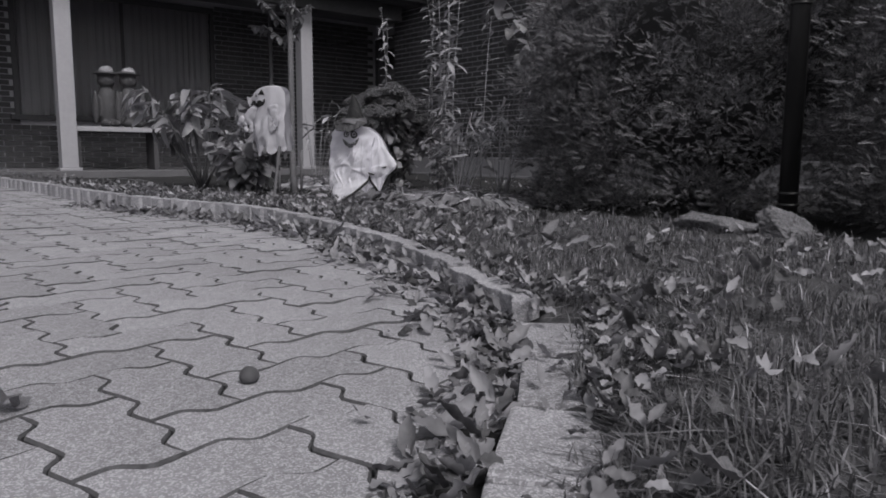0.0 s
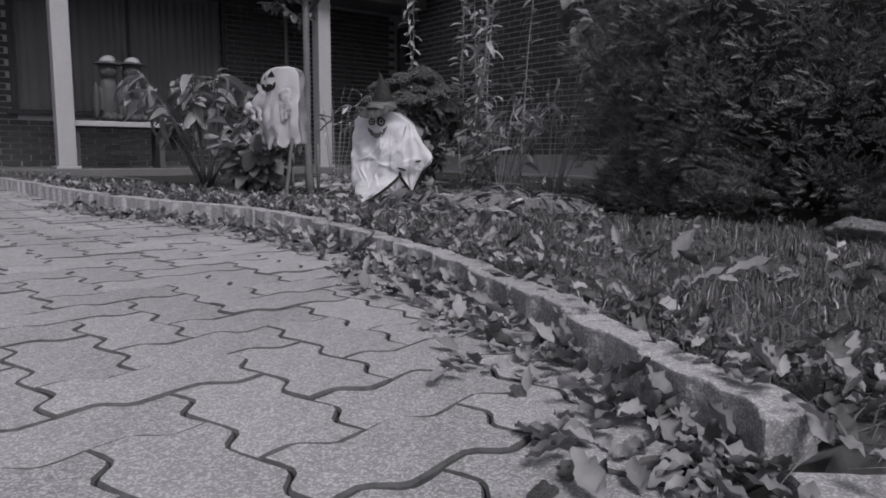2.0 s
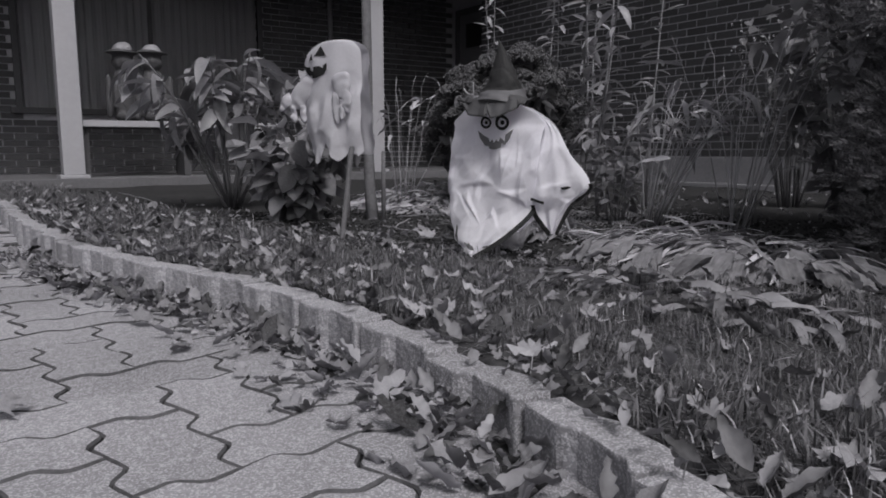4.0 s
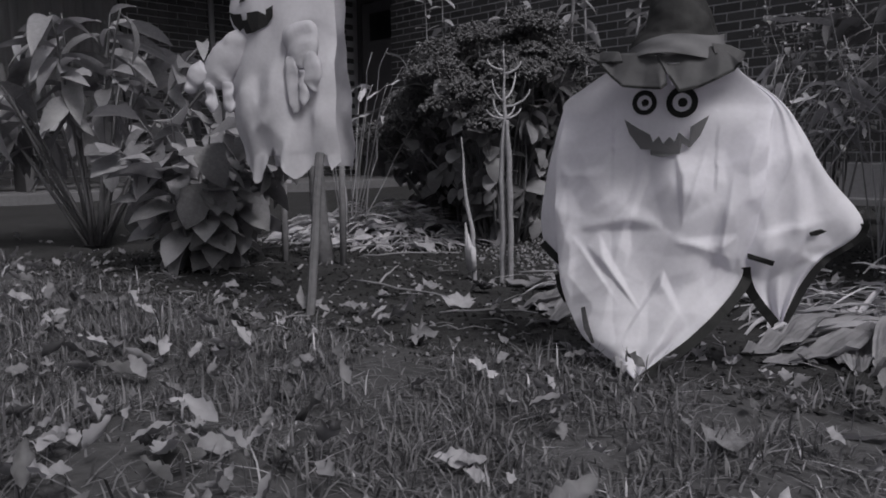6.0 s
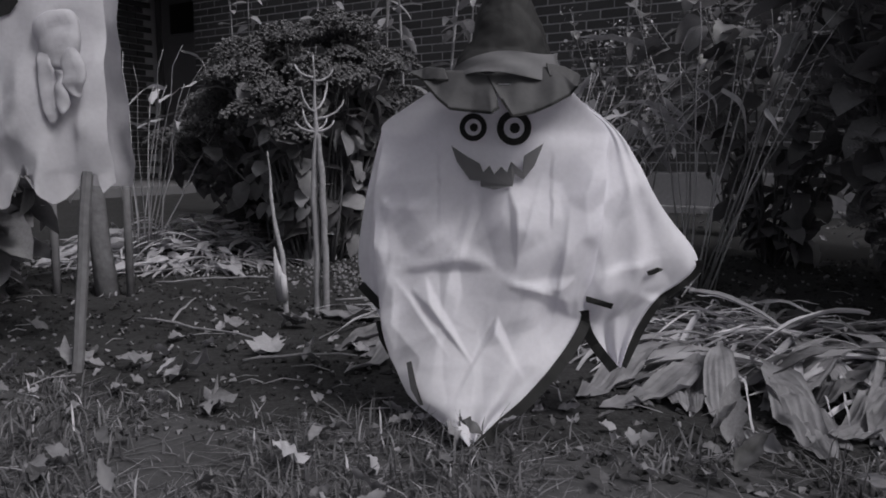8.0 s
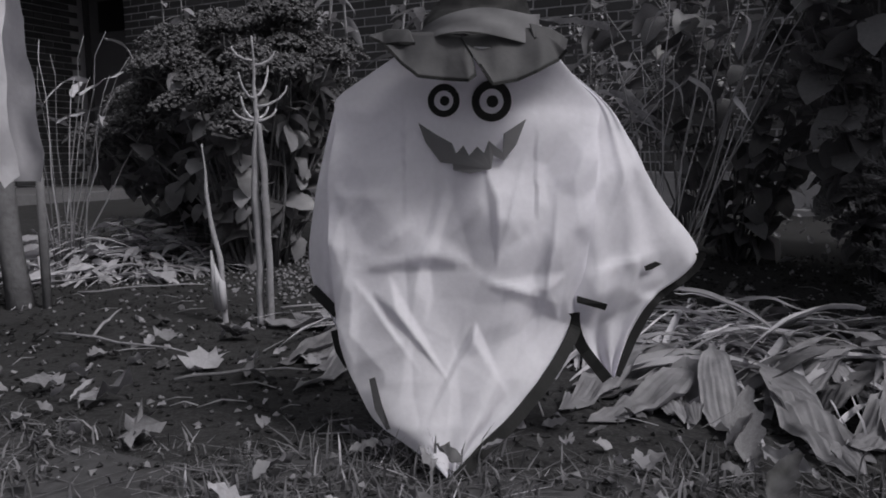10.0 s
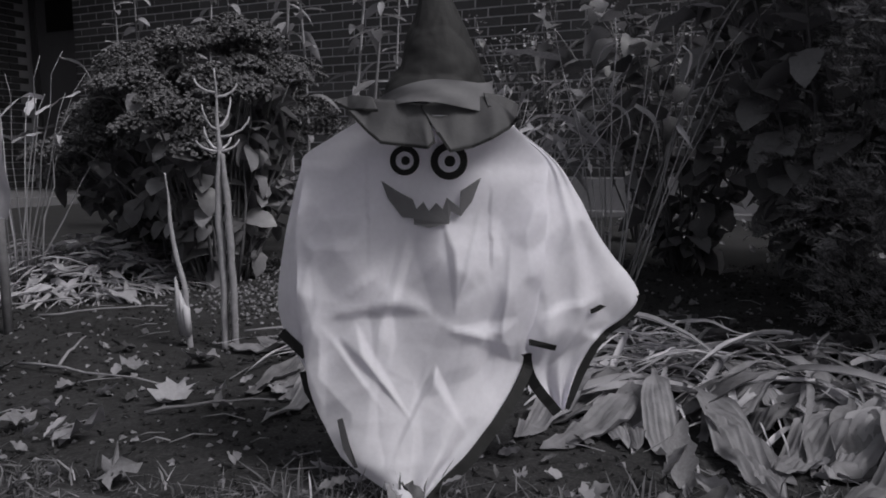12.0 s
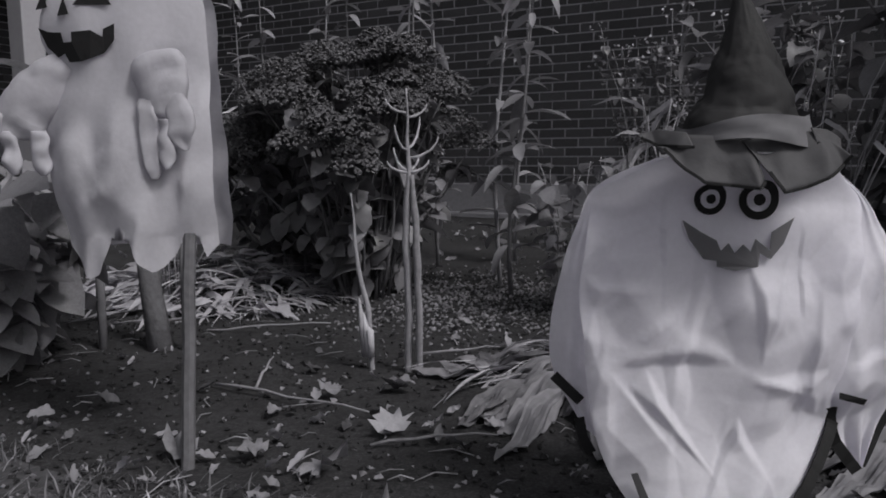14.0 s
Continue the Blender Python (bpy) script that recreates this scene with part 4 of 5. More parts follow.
def flower_bush(at, seed):
    r = random.Random(seed)
    plant = thing("sedum_bush", at, "dark rounded bush with flat faded flower heads", "bush")
    runs, places, heads = [], [], []
    for i in range(58):
        w, d = r.uniform(0, 2 * math.pi), math.sqrt(r.random()) * 0.46
        h = 0.82 - 1.7 * d * d + r.uniform(-0.09, 0.03)
        tip = Vector((math.cos(w) * d, math.sin(w) * d * 0.8, h))
        pts_ = bend((math.cos(w) * 0.10 * r.random(), math.sin(w) * 0.10 * r.random(), -0.02), tip, 0.03, 5, 0.01)
        runs.append((pts_, [0.006, 0.0055, 0.005, 0.004, 0.003, 0.003]))
        for k in range(9):
            s = r.uniform(0.15, 0.97)
            j = min(4, int(s * 5))
            p = pts_[j].lerp(pts_[j + 1], s * 5 - j)
            places.append((r.randrange(4), aim(p, r.uniform(0, 360), r.uniform(-55, 30), r.uniform(-40, 40), r.uniform(0.07, 0.13))))
        for _ in range(1):
            heads.append((tip, r.uniform(0.065, 0.115)))
    for run in runs:
        child("stem", stems_mesh("stem", [run], M_STEMG), plant)
    child("leaves", scatter("leaves", OVATES, places, M_LEAFD), plant)["kind"] = "stuff"
    tiny = (np.array([(-1, -1, 0), (1, -1, 0), (1, 1, 0.2), (-1, 1, 0.2), (0, 0, 1.2)], float), [(0, 1, 4), (1, 2, 4), (2, 3, 4), (3, 0, 4)])
    pl = []
    for c, rad in heads:
        for _ in range(380):
            a, q = r.uniform(0, 2 * math.pi), math.sqrt(r.random())
            pos = c + Vector((math.cos(a) * q * rad, math.sin(a) * q * rad, 0.6 * rad * (1 - q * q) + r.uniform(-0.010, 0.006)))
            pl.append((0, aim(pos, r.uniform(0, 360), r.uniform(-40, 40), r.uniform(-40, 40), r.uniform(0.0035, 0.0065))))
    child("flower_head", scatter("flower_head", [tiny], pl, M_FLOWER, False), plant, "flat heads of tiny faded florets")["kind"] = "stuff"
    return plant


flower_bush((3.08, -3.12, 0.0), 3)
flower_bush((2.72, -2.95, -0.06), 13)


def tall_stalk(at, h, lean, seed, n_leaf=34, size=0.19, mat_=None, label="tall stalk with narrow drooping leaves"):
    r = random.Random(seed)
    plant = thing("tall_stalk", at, label, "plant", "tall stalks by the wall")
    pts_ = [Vector((lean[0] * s * s + 0.012 * math.sin(s * 9 + seed), lean[1] * s * s + 0.01 * math.cos(s * 8), -0.03 + h * s)) for s in [k / 8 for k in range(9)]]
    child("stem", stems_mesh("stem", [(pts_, [0.009 * (1 - 0.7 * k / 8) for k in range(9)])], M_STEM if seed % 2 else M_STEMG), plant)
    pl = []
    for k in range(n_leaf):
        s = 0.12 + 0.87 * (k + r.random()) / n_leaf
        j = min(7, int(s * 8))
        p = pts_[j].lerp(pts_[j + 1], s * 8 - j)
        pl.append((r.randrange(3), aim(p, k * 137.5 + r.uniform(-30, 30), r.uniform(-30, 45), r.uniform(-30, 30), size * r.uniform(0.6, 1.1) * (1.15 - 0.5 * s))))
    child("leaves", scatter("leaves", LANCES, pl, mat_ or M_LEAFM), plant)
    return plant


for k, (x, y, h, lx, ly) in enumerate([(3.40, -2.74, 1.55, 0.05, 0.0), (3.53, -2.92, 1.25, 0.10, 0.05), (3.0, -2.45, 1.75, -0.06, 0.0), (2.75, -2.25, 1.9, 0.05, 0.05), (2.55, -1.95, 2.0, 0.08, 0), (2.2, -1.9, 1.9, -0.12, 0), (1.85, -1.7, 2.05, -0.05, 0.1), (1.5, -2.0, 1.9, -0.1, 0), (3.25, -2.2, 1.6, 0.12, 0), (2.0, -2.35, 1.7, -0.15, 0.1)]):
    tall_stalk((x, y, ground_z(x, y)), h, (lx, ly), 21 + k)


def white_flower_bush(at, seed):
    r = random.Random(seed)
    plant = thing("flower_bush", at, "loose bush with small pale flowers against the brick", "bush")
    runs, pl, fl = [], [], []
    for i in range(22):
        w, d = r.uniform(0, 6.28), r.uniform(0.05, 0.38)
        tip = Vector((math.cos(w) * d, math.sin(w) * d * 0.6, r.uniform(0.55, 1.15)))
        pts_ = bend((0.05 * math.cos(w), 0.05 * math.sin(w), -0.02), tip, 0.04, 6, 0.012)
        runs.append((pts_, [0.005, 0.005, 0.004, 0.004, 0.003, 0.002, 0.002]))
        for k in range(16):
            j = r.randrange(2, 6)
            p = pts_[j].lerp(pts_[j + 1], r.random())
            pl.append((r.randrange(4), aim(p, r.uniform(0, 360), r.uniform(-50, 40), 0, r.uniform(0.035, 0.065))))
        for k in range(9):
            p = tip + Vector((r.uniform(-1, 1), r.uniform(-1, 1), r.uniform(-1, 0.6))) * 0.045
            fl.append((r.randrange(4), aim(p, r.uniform(0, 360), r.uniform(-60, 60), r.uniform(-60, 60), r.uniform(0.014, 0.024))))
    for run in runs:
        child("stem", stems_mesh("stem", [run], M_STEMG), plant)
    child("leaves", scatter("leaves", OVATES, pl, M_LEAFD), plant)["kind"] = "stuff"
    child("blossoms", scatter("blossoms", OVATES, fl, M_WHITE), plant, "small pale blossoms")


white_flower_bush((3.75, -1.55, 0.0), 31)
white_flower_bush((4.25, -1.45, 0.0), 32)


# bare stalks in the bed
def bare_stalks():
    for (x, y), runs, lab in (((3.66, -3.80), [([(0, 0, -0.03), (0.004, 0, 0.15), (-0.002, 0, 0.30), (0.006, 0, 0.435), (0.002, 0, 0.50), (0.006, 0, 0.60)], [0.0085, 0.008, 0.007, 0.005, 0.003, 0.0015]), ([(0.03, 0.0, -0.03), (0.028, 0, 0.15), (0.024, 0, 0.30), (0.012, 0, 0.42)], [0.008, 0.0075, 0.0065, 0.0045])], "pair of thick bare stalks with curling side shoots"),
                              ((3.55, -3.82), [([(0.03, 0.0, -0.03), (0.02, 0, 0.12), (-0.005, 0, 0.22), (-0.02, 0, 0.38)], [0.007, 0.006, 0.004, 0.0015])], "broken splintered pale stalk")):
        pl = thing("bare_stalk", (x, y, 0), lab, "plant", "bare stalks")
        for pts_, radii in runs:
            at_ = np.linspace(0, len(pts_) - 1, 26)
            fine_ = [Vector([float(np.interp(q, range(len(pts_)), [p[c] for p in pts_])) for c in range(3)]) for q in at_]
            fine_ = [p + Vector((0.004 * noise.noise((p.z * 16, x, 1)), 0.004 * noise.noise((p.z * 16, x, 5)), 0)) for p in fine_]
            girth = [float(np.interp(q, range(len(radii)), radii)) * (1.15 + 0.35 * noise.noise((q * 2.3, x, 3))) for q in at_]
            child("stalk", stems_mesh("stalk", [(fine_, girth)], M_STEM, 9), pl)
        if x > 3.6:
            for k, (z0, ex, up, ey) in enumerate([(0.425, -0.045, 0.024, 0.0), (0.425, 0.042, 0.026, -0.01), (0.43, -0.026, 0.048, 0.012), (0.43, 0.03, 0.03, 0.015), (0.455, 0.068, 0.045, 0.0), (0.472, -0.030, 0.052, -0.012), (0.475, 0.032, 0.068, 0.008), (0.54, 0.045, 0.03, 0.0), (0.55, -0.04, 0.03, 0.012)]):
                q = 0.006 - 0.0004 * k
                run = ([(q, 0, z0), *[(q + 0.72 * ex * s - ey * s, 0.70 * ex * s + ey * s, z0 + up * h) for s, h in ((0.4, 0.1), (0.75, 0.38), (0.95, 0.75), (1.0, 1.0))]], [0.0032, 0.003, 0.0027, 0.0022, 0.0012])
                child("side_shoot", stems_mesh("side_shoot", [run], M_SHOOT, 6), pl, "pale curling shoot")
        else:
            for k in range(3):
                v, f = tube([(0.016 + 0.008 * k, -0.008, 0.02), (0.014 + 0.009 * k, -0.012, 0.08), (0.006 + 0.009 * k, -0.012, 0.15 - 0.03 * k)], [0.008, 0.009, 0.002], 6)
                child("splinter", mesh_from("splinter", v, f, M_SHOOT, True), pl, "pale split bark")


bare_stalks()

# small tree by the porch
tree = thing("small_tree", (3.0, -3.92, 0.0), "slim tree with a knotty trunk and dark leaves", "tree")
runs = [([(0.03, 0, -0.05), (0.0, 0, 0.12), (-0.05, 0.02, 0.35), (-0.10, 0.05, 0.7), (-0.12, 0.06, 1.1), (-0.2, 0.1, 1.6), (-0.22, 0.12, 2.2)], [0.034, 0.027, 0.025, 0.024, 0.022, 0.018, 0.012])]
child("trunk", stems_mesh("trunk", runs, M_BARK, 12), tree)
r9 = random.Random(99)
limbs, pl = [], []
for k in range(16):
    a = Vector((-0.12 - 0.1 * r9.random(), 0.08, 1.0 + 1.1 * r9.random()))
    b = a + Vector((r9.uniform(-0.4, 0.25), r9.uniform(-0.3, 0.3), r9.uniform(0.05, 0.35)))
    pts_ = bend(a, b, 0.04, 5, 0.02)
    limbs.append((pts_, [0.008, 0.007, 0.006, 0.004, 0.003, 0.002]))
    for q in range(24):
        j = r9.randrange(1, 5)
        p = pts_[j].lerp(pts_[j + 1], r9.random())
        pl.append((r9.randrange(4), aim(p, r9.uniform(0, 360), r9.uniform(-70, 20), 0, r9.uniform(0.05, 0.09))))
for run in limbs:
    child("limb", stems_mesh("limb", [run], M_BARK), tree)
child("crown", scatter("crown", OVATES, pl, M_LEAFD), tree)

for k, (x, y, h) in enumerate([(2.9, -3.99, 0.26), (3.09, -3.90, 0.32)]):
    v, f = tube([(0, 0, -0.06), (0.003, 0, h * 0.5), (0.0, 0.004, h)], [0.011, 0.011, 0.009], 8)
    ob = tagged(new("garden_stake", mesh_from("garden_stake", v, f, M_STAKE, True)), "short dark wooden garden stake in the soil", "stake", "garden stakes")
    ob.matrix_basis = pose(x, y, 0)


# ---- juniper ----
def juniper(at, rx, ry, h, seed, sprays):
    r = random.Random(seed)
    plant = thing("juniper_bush", at, "dense dark juniper bush with feathery sprays", "bush", "junipers")
    lv, lf = [], []
    tw = []
    for q in range(4):
        s = q / 3.6
        for side in (-1, 1):
            a = side * radians(38 + r.uniform(-8, 8))
            L = 0.45 * (1 - 0.55 * s)
            tw.append(((0, s, 0.05 * math.sin(s * 3)), (math.sin(a) * L, s + math.cos(a) * L, 0.08 + r.uniform(-0.05, 0.1))))
    shape_v, shape_f = [], []
    for a, b in tw + [((0, 0, 0), (0, 1.15, 0.05))]:
        a, b = Vector(a), Vector(b)
        d = (b - a).normalized()
        sd = d.cross(Vector((0, 0, 1))).normalized() * 0.040
        o = len(shape_v)
        shape_v += [a, a.lerp(b, 0.5) + sd + Vector((0, 0, 0.03)), b, a.lerp(b, 0.5) - sd + Vector((0, 0, -0.02))]
        shape_f += [(o, o + 1, o + 2, o + 3)]
    sp = (np.array([tuple(v) for v in shape_v]), shape_f)
    pl, runs = [], []
    clumps = sprays // 46
    for i in range(clumps):
        z = ((i + r.random()) / clumps) ** 1.1
        w = r.uniform(0, 2 * math.pi)
        if math.sin(w) > 0.3 and r.random() < 0.8:
            w = -w
        prof = math.sqrt(max(0.03, 1 - (1.25 * z - 0.28) ** 2)) if z > 0.05 else 0.9
        q = prof * (1 + 0.16 * noise.noise((math.cos(w) * 2.4, math.sin(w) * 2.4, z * 4 + seed))) * r.uniform(0.72, 1.0)
        c = Vector((rx * q * math.cos(w), ry * q * math.sin(w), 0.02 + z * h))
        out = Vector((math.cos(w), math.sin(w), 0.25 + 0.6 * z)).normalized()
        big = r.uniform(0.10, 0.19)
        for k in range(46):
            d = (out * r.uniform(0.0, 1.3) + Vector((r.gauss(0, 1), r.gauss(0, 1), r.gauss(0, 0.75))).normalized()).normalized()
            reach = big * r.random() ** 0.6
            p = c + Vector((d.x * reach, d.y * reach, d.z * reach * 0.6))
            if p.z < 0.02:
                continue
            yaw = math.degrees(math.atan2(d.y, d.x)) - 90
            pl.append((0, aim(p, yaw + r.uniform(-25, 25), math.degrees(math.asin(max(-1, min(1, d.z)))) * 0.6 + r.uniform(-10, 25), r.uniform(-90, 90), r.uniform(0.026, 0.052))))
    for i in range(26):
        w, z = r.uniform(0, 6.28), r.uniform(0.1, 0.95)
        runs.append((bend((0, 0, 0.02), (rx * 0.8 * math.cos(w) * (1 - z * 0.4), ry * 0.8 * math.sin(w) * (1 - z * 0.4), h * z), 0.05, 5, 0.03), [0.03, 0.025, 0.02, 0.014, 0.01, 0.006]))
    for run in runs:
        child("branch", stems_mesh("branch", [run], M_BARK), plant)
    child("needles", scatter("needles", [sp], pl, M_NEEDLE, False), plant)["kind"] = "stuff"
    # Solid lump added inside; its dark colour stands for shade between the sprays.
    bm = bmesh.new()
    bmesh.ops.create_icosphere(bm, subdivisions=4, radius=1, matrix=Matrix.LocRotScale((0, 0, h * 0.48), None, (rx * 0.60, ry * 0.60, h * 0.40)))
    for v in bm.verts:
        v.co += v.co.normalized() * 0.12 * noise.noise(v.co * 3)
    part("core", bm, M_CORE, plant, smooth=True)


juniper((5.92, -2.93, 0.0), 1.08, 0.84, 1.85, 41, 34000)
juniper((7.55, -2.9, 0.0), 1.0, 0.9, 2.0, 42, 26000)
juniper((8.6, -3.4, 0.0), 1.0, 0.9, 1.9, 43, 4000)

# stone and iron post at the lawn's edge
def boulder(at, size, turn, tilt, seed, label, chop):
    """A weathered stone with broken flat sides and a pitted skin."""
    g = random.Random(seed)
    cuts = [(Vector((g.gauss(0, 1), g.gauss(0, 1), g.gauss(0.3, 0.7))).normalized(), g.uniform(0.5, 0.8)) for _ in range(chop)]
    bm = bmesh.new()
    bmesh.ops.create_icosphere(bm, subdivisions=5, radius=1)
    for v in bm.verts:
        d = v.co.normalized()
        r = min([1.0] + [k / max(0.05, d.dot(c)) for c, k in cuts])
        r *= 1 + 0.10 * noise.noise(d * 2.3 + Vector((seed, 0, 0))) + 0.16 * abs(noise.noise(d * 6)) - 0.14 * abs(noise.noise(d * 12)) + 0.06 * noise.noise(d * 27)
        v.co = Vector((d.x * size[0], d.y * size[1], d.z * size[2])) * r
    ob = tagged(part("boulder", bm, M_ROCK, smooth=True), label, "stone", "stones in the grass")
    ob.matrix_basis = pose(*at, 0, tilt, turn)


boulder((6.85, -3.97, 0.030), (0.115, 0.070, 0.075), 48, 28, 3, "pale broken rough stone lying in the grass", 9)
boulder((6.59, -3.94, 0.005), (0.19, 0.11, 0.085), 30, 0, 8, "flat mossy weathered stone sunk in the grass", 7)
lamp = thing("lamp_post", (6.73, -3.72, 0.0), "slim black iron post with ringed collars", "post")
v, f = tube([(0, 0, -0.1), (0, 0, 2.4)], 0.036, 18)
child("shaft", mesh_from("shaft", v, f, M_IRON, True), lamp)
for z in (0.10, 0.145, 0.86, 0.915):
    v, f = tube([(0, 0, z), (0, 0, z + 0.006), (0, 0, z + 0.012)], [0.038, 0.043, 0.038], 18)
    child("collar", mesh_from("collar", v, f, M_IRON, True), lamp)

# far trees that close the view behind the house and the road
r7 = random.Random(7)
for k in range(16):
    w = k / 16 * 2 * math.pi
    x, y = 4 + 26 * math.cos(w) * r7.uniform(0.9, 1.2), -4 + 26 * math.sin(w) * r7.uniform(0.9, 1.2)
    far = thing("far_tree", (x, y, 0), "distant dark leafy tree", "tree", "distant trees")
    v, f = tube([(0, 0, -0.2), (0.1, 0, 2), (0, 0.1, 5)], [0.25, 0.2, 0.1], 8)
    child("trunk", mesh_from("trunk", v, f, M_BARK, True), far)
    pl = []
    for i in range(380):
        d = Vector((r7.gauss(0, 1), r7.gauss(0, 1), r7.gauss(0, 1))).normalized() * r7.random() ** 0.4
        p = Vector((d.x * 2.6, d.y * 2.6, 4.3 + d.z * 2.6)) + Vector((0.5, 0.3, 0.4)) * noise.noise(d * 3)
        pl.append((r7.randrange(4), aim(p, r7.uniform(0, 360), r7.uniform(-60, 40), 0, r7.uniform(0.5, 0.8))))
    child("crown", scatter("crown", OVATES, pl, M_LEAFD), far)


# ---- wilted pale leaves, heaped ----
def leaf_heap(name, centre, sx, sy, n, size, material, label, seed, shapes, hmax=0.08):
    r = random.Random(seed)
    pl = []
    for i in range(n):
        a, q = r.uniform(0, 6.28), math.sqrt(r.random())
        x, y = centre[0] + sx * q * math.cos(a), centre[1] + sy * q * math.sin(a)
        z = ground_z(x, y) + 0.012 + hmax * (1 - q) * r.random() + 0.01 * r.random()
        pl.append((r.randrange(len(shapes)), aim((x, y, z), math.degrees(math.atan2(sy * math.sin(a), sx * math.cos(a))) - 90 + r.gauss(0, 60), r.uniform(-6, 14), r.uniform(-30, 30), size * r.uniform(0.55, 1.3))))
    return tagged(new(name, scatter(name, shapes, pl, material)), label, "leaves", kind="stuff")


BROAD = [leaf_shape(1, w, "lance", c, f, 14, 0.12) for w, c, f in ((0.36, 0.5, 0.6), (0.30, 0.9, 0.9), (0.40, -0.2, 0.5), (0.34, 0.6, 0.3), (0.26, 1.2, 1.1))]
THIN = [leaf_shape(1, w, "strap", c, f, 12, 0.03) for w, c, f in ((0.018, 0.5, 0.4), (0.030, 0.8, 0.6), (0.014, 0.25, 0.3), (0.055, 0.6, 0.9))]


def hosta_leaf(length, wide, yaw, reach_up, seed, at):
    """One collapsed leaf: a long grooved stalk that arches over and a broad ribbed blade lying limp on the soil."""
    r = random.Random(seed)
    nv, nu = 26, 16
    x, y, head = at[0], at[1], yaw
    turn = r.uniform(-0.045, 0.045)
    vs, fs = [], []
    for q in range(nv + 1):
        v = q / nv
        head += turn + 0.03 * noise.noise((v * 5, seed * 1.7, 0))
        x, y = x + math.cos(head) * length / nv, y + math.sin(head) * length / nv
        lift = reach_up * math.sin(math.pi * min(1, v * 1.25)) ** 1.2 + 0.012
        b = max(0.0, (v - 0.46) / 0.54)
        half = 0.5 * (0.009 + wide * math.sin(math.pi * b ** 0.75) ** 0.8 if 0 < b < 1 else 0.009 * (1 - b))
        for i in range(nu + 1):
            u = 2 * i / nu - 1
            side = half * u
            px, py = x - math.sin(head) * side, y + math.cos(head) * side
            crumple = noise.noise((px * 24, py * 24, seed * 3.1)) + 0.5 * noise.noise((px * 60, py * 60, seed * 1.3))
            rib = 0.0032 * math.cos(u * 6 * math.pi) * min(1, b * 3) * min(1, half / 0.03) + 0.022 * crumple * min(1, b * 3)
            trough = (0.30 + 0.25 * crumple) * abs(side) * (1 - 1.3 * b)
            vs.append((px - at[0], py - at[1], max(0.004, lift + rib + trough - 0.35 * abs(side) * b) + ground_z(px, py) - at[2]))
    fs = [(q * (nu + 1) + i, q * (nu + 1) + i + 1, (q + 1) * (nu + 1) + i + 1, (q + 1) * (nu + 1) + i) for q in range(nv) for i in range(nu)]
    return vs, fs


def wilted_hosta(at, n, length, wide, facing, spread, seed):
    r = random.Random(seed)
    at = (at[0], at[1], ground_z(*at))
    plant = thing("wilted_hosta", at, "collapsed pale hosta with limp ribbed leaves on the soil", "plant", "wilted hostas")
    for k in range(n):
        yaw = radians(facing + spread * (2 * (k + r.random()) / n - 1))
        foot = (at[0] + r.gauss(0, 0.03), at[1] + r.gauss(0, 0.03), at[2])
        lv, lf = hosta_leaf(length * r.uniform(0.65, 1.15), wide * r.uniform(0.55, 1.15), yaw, r.uniform(0.015, 0.07), seed * 100 + k, foot)
        child("leaf", mesh_from("leaf", lv, lf, M_LEAFPALE if r.random() < 0.3 else M_HOSTA, True), plant, m=Matrix.Translation((foot[0] - at[0], foot[1] - at[1], 0)))


wilted_hosta((4.90, -3.68), 46, 0.38, 0.060, 210, 165, 3)
wilted_hosta((5.02, -3.80), 34, 0.32, 0.065, 215, 170, 5)
wilted_hosta((4.58, -3.66), 26, 0.42, 0.050, -30, 120, 7)
wilted_hosta((4.12, -3.72), 34, 0.36, 0.065, 208, 62, 9)
for k, (cx, cy, sx, sy, n, size) in enumerate([(4.80, -3.66, 0.40, 0.22, 260, 0.30), (4.45, -3.58, 0.24, 0.18, 160, 0.26), (4.0, -3.72, 0.15, 0.10, 70, 0.20)]):
    leaf_heap("wilted_straps", (cx, cy), sx, sy, n, size, M_STRAW, "fan of wilted pale straps collapsed on the soil", 51 + k, THIN, 0.11)
leaf_heap("bleached_leaves", (2.58, -3.34), 0.44, 0.36, 640, 0.19, M_LEAFBRIGHT, "bleached straw-like leaves collapsed behind the stake", 54, STRAPS + THIN + THIN + THIN, 0.18)
leaf_heap("wilted_leaves", (5.1, -4.35), 0.35, 0.14, 70, 0.14, M_LEAFPALE, "fallen wilted leaves along the lawn's edge", 55, STRAPS, 0.05)
clump_plant("leafy_clump", (3.78, -3.05, 0.0), "low yellowing clump of small pale leaves near the wall", 16, 0.46, 0.20, 8, 0.075, OVATES, M_LEAFPALE, M_STEM, 0.15, 0.003, seed=64, droop=-10)
clump_plant("dry_grass_tuft", (4.02, -3.10, 0.0), "tuft of arching bleached straw beside the ghost", 26, 0.62, 0.34, 2, 0.20, STRAPS, M_STRAW, M_STRAW, 0.5, 0.0028, lean=(0.14, 0.1), seed=61, droop=-10)
clump_plant("dry_grass_tuft", (4.38, -3.02, 0.0), "tuft of arching bleached straw beside the ghost", 16, 0.85, 0.42, 1, 0.16, STRAPS, M_STRAW, M_STRAW, 0.5, 0.0026, lean=(0.16, 0.0), seed=62, droop=-10)
clump_plant("dry_grass_tuft", (2.55, -3.45, 0.0), "tuft of arching bleached straw near the small tree", 14, 0.75, 0.3, 1, 0.2, STRAPS, M_STRAW, M_STRAW, 0.5, 0.003, lean=(0.1, 0.0), seed=63, droop=-10)

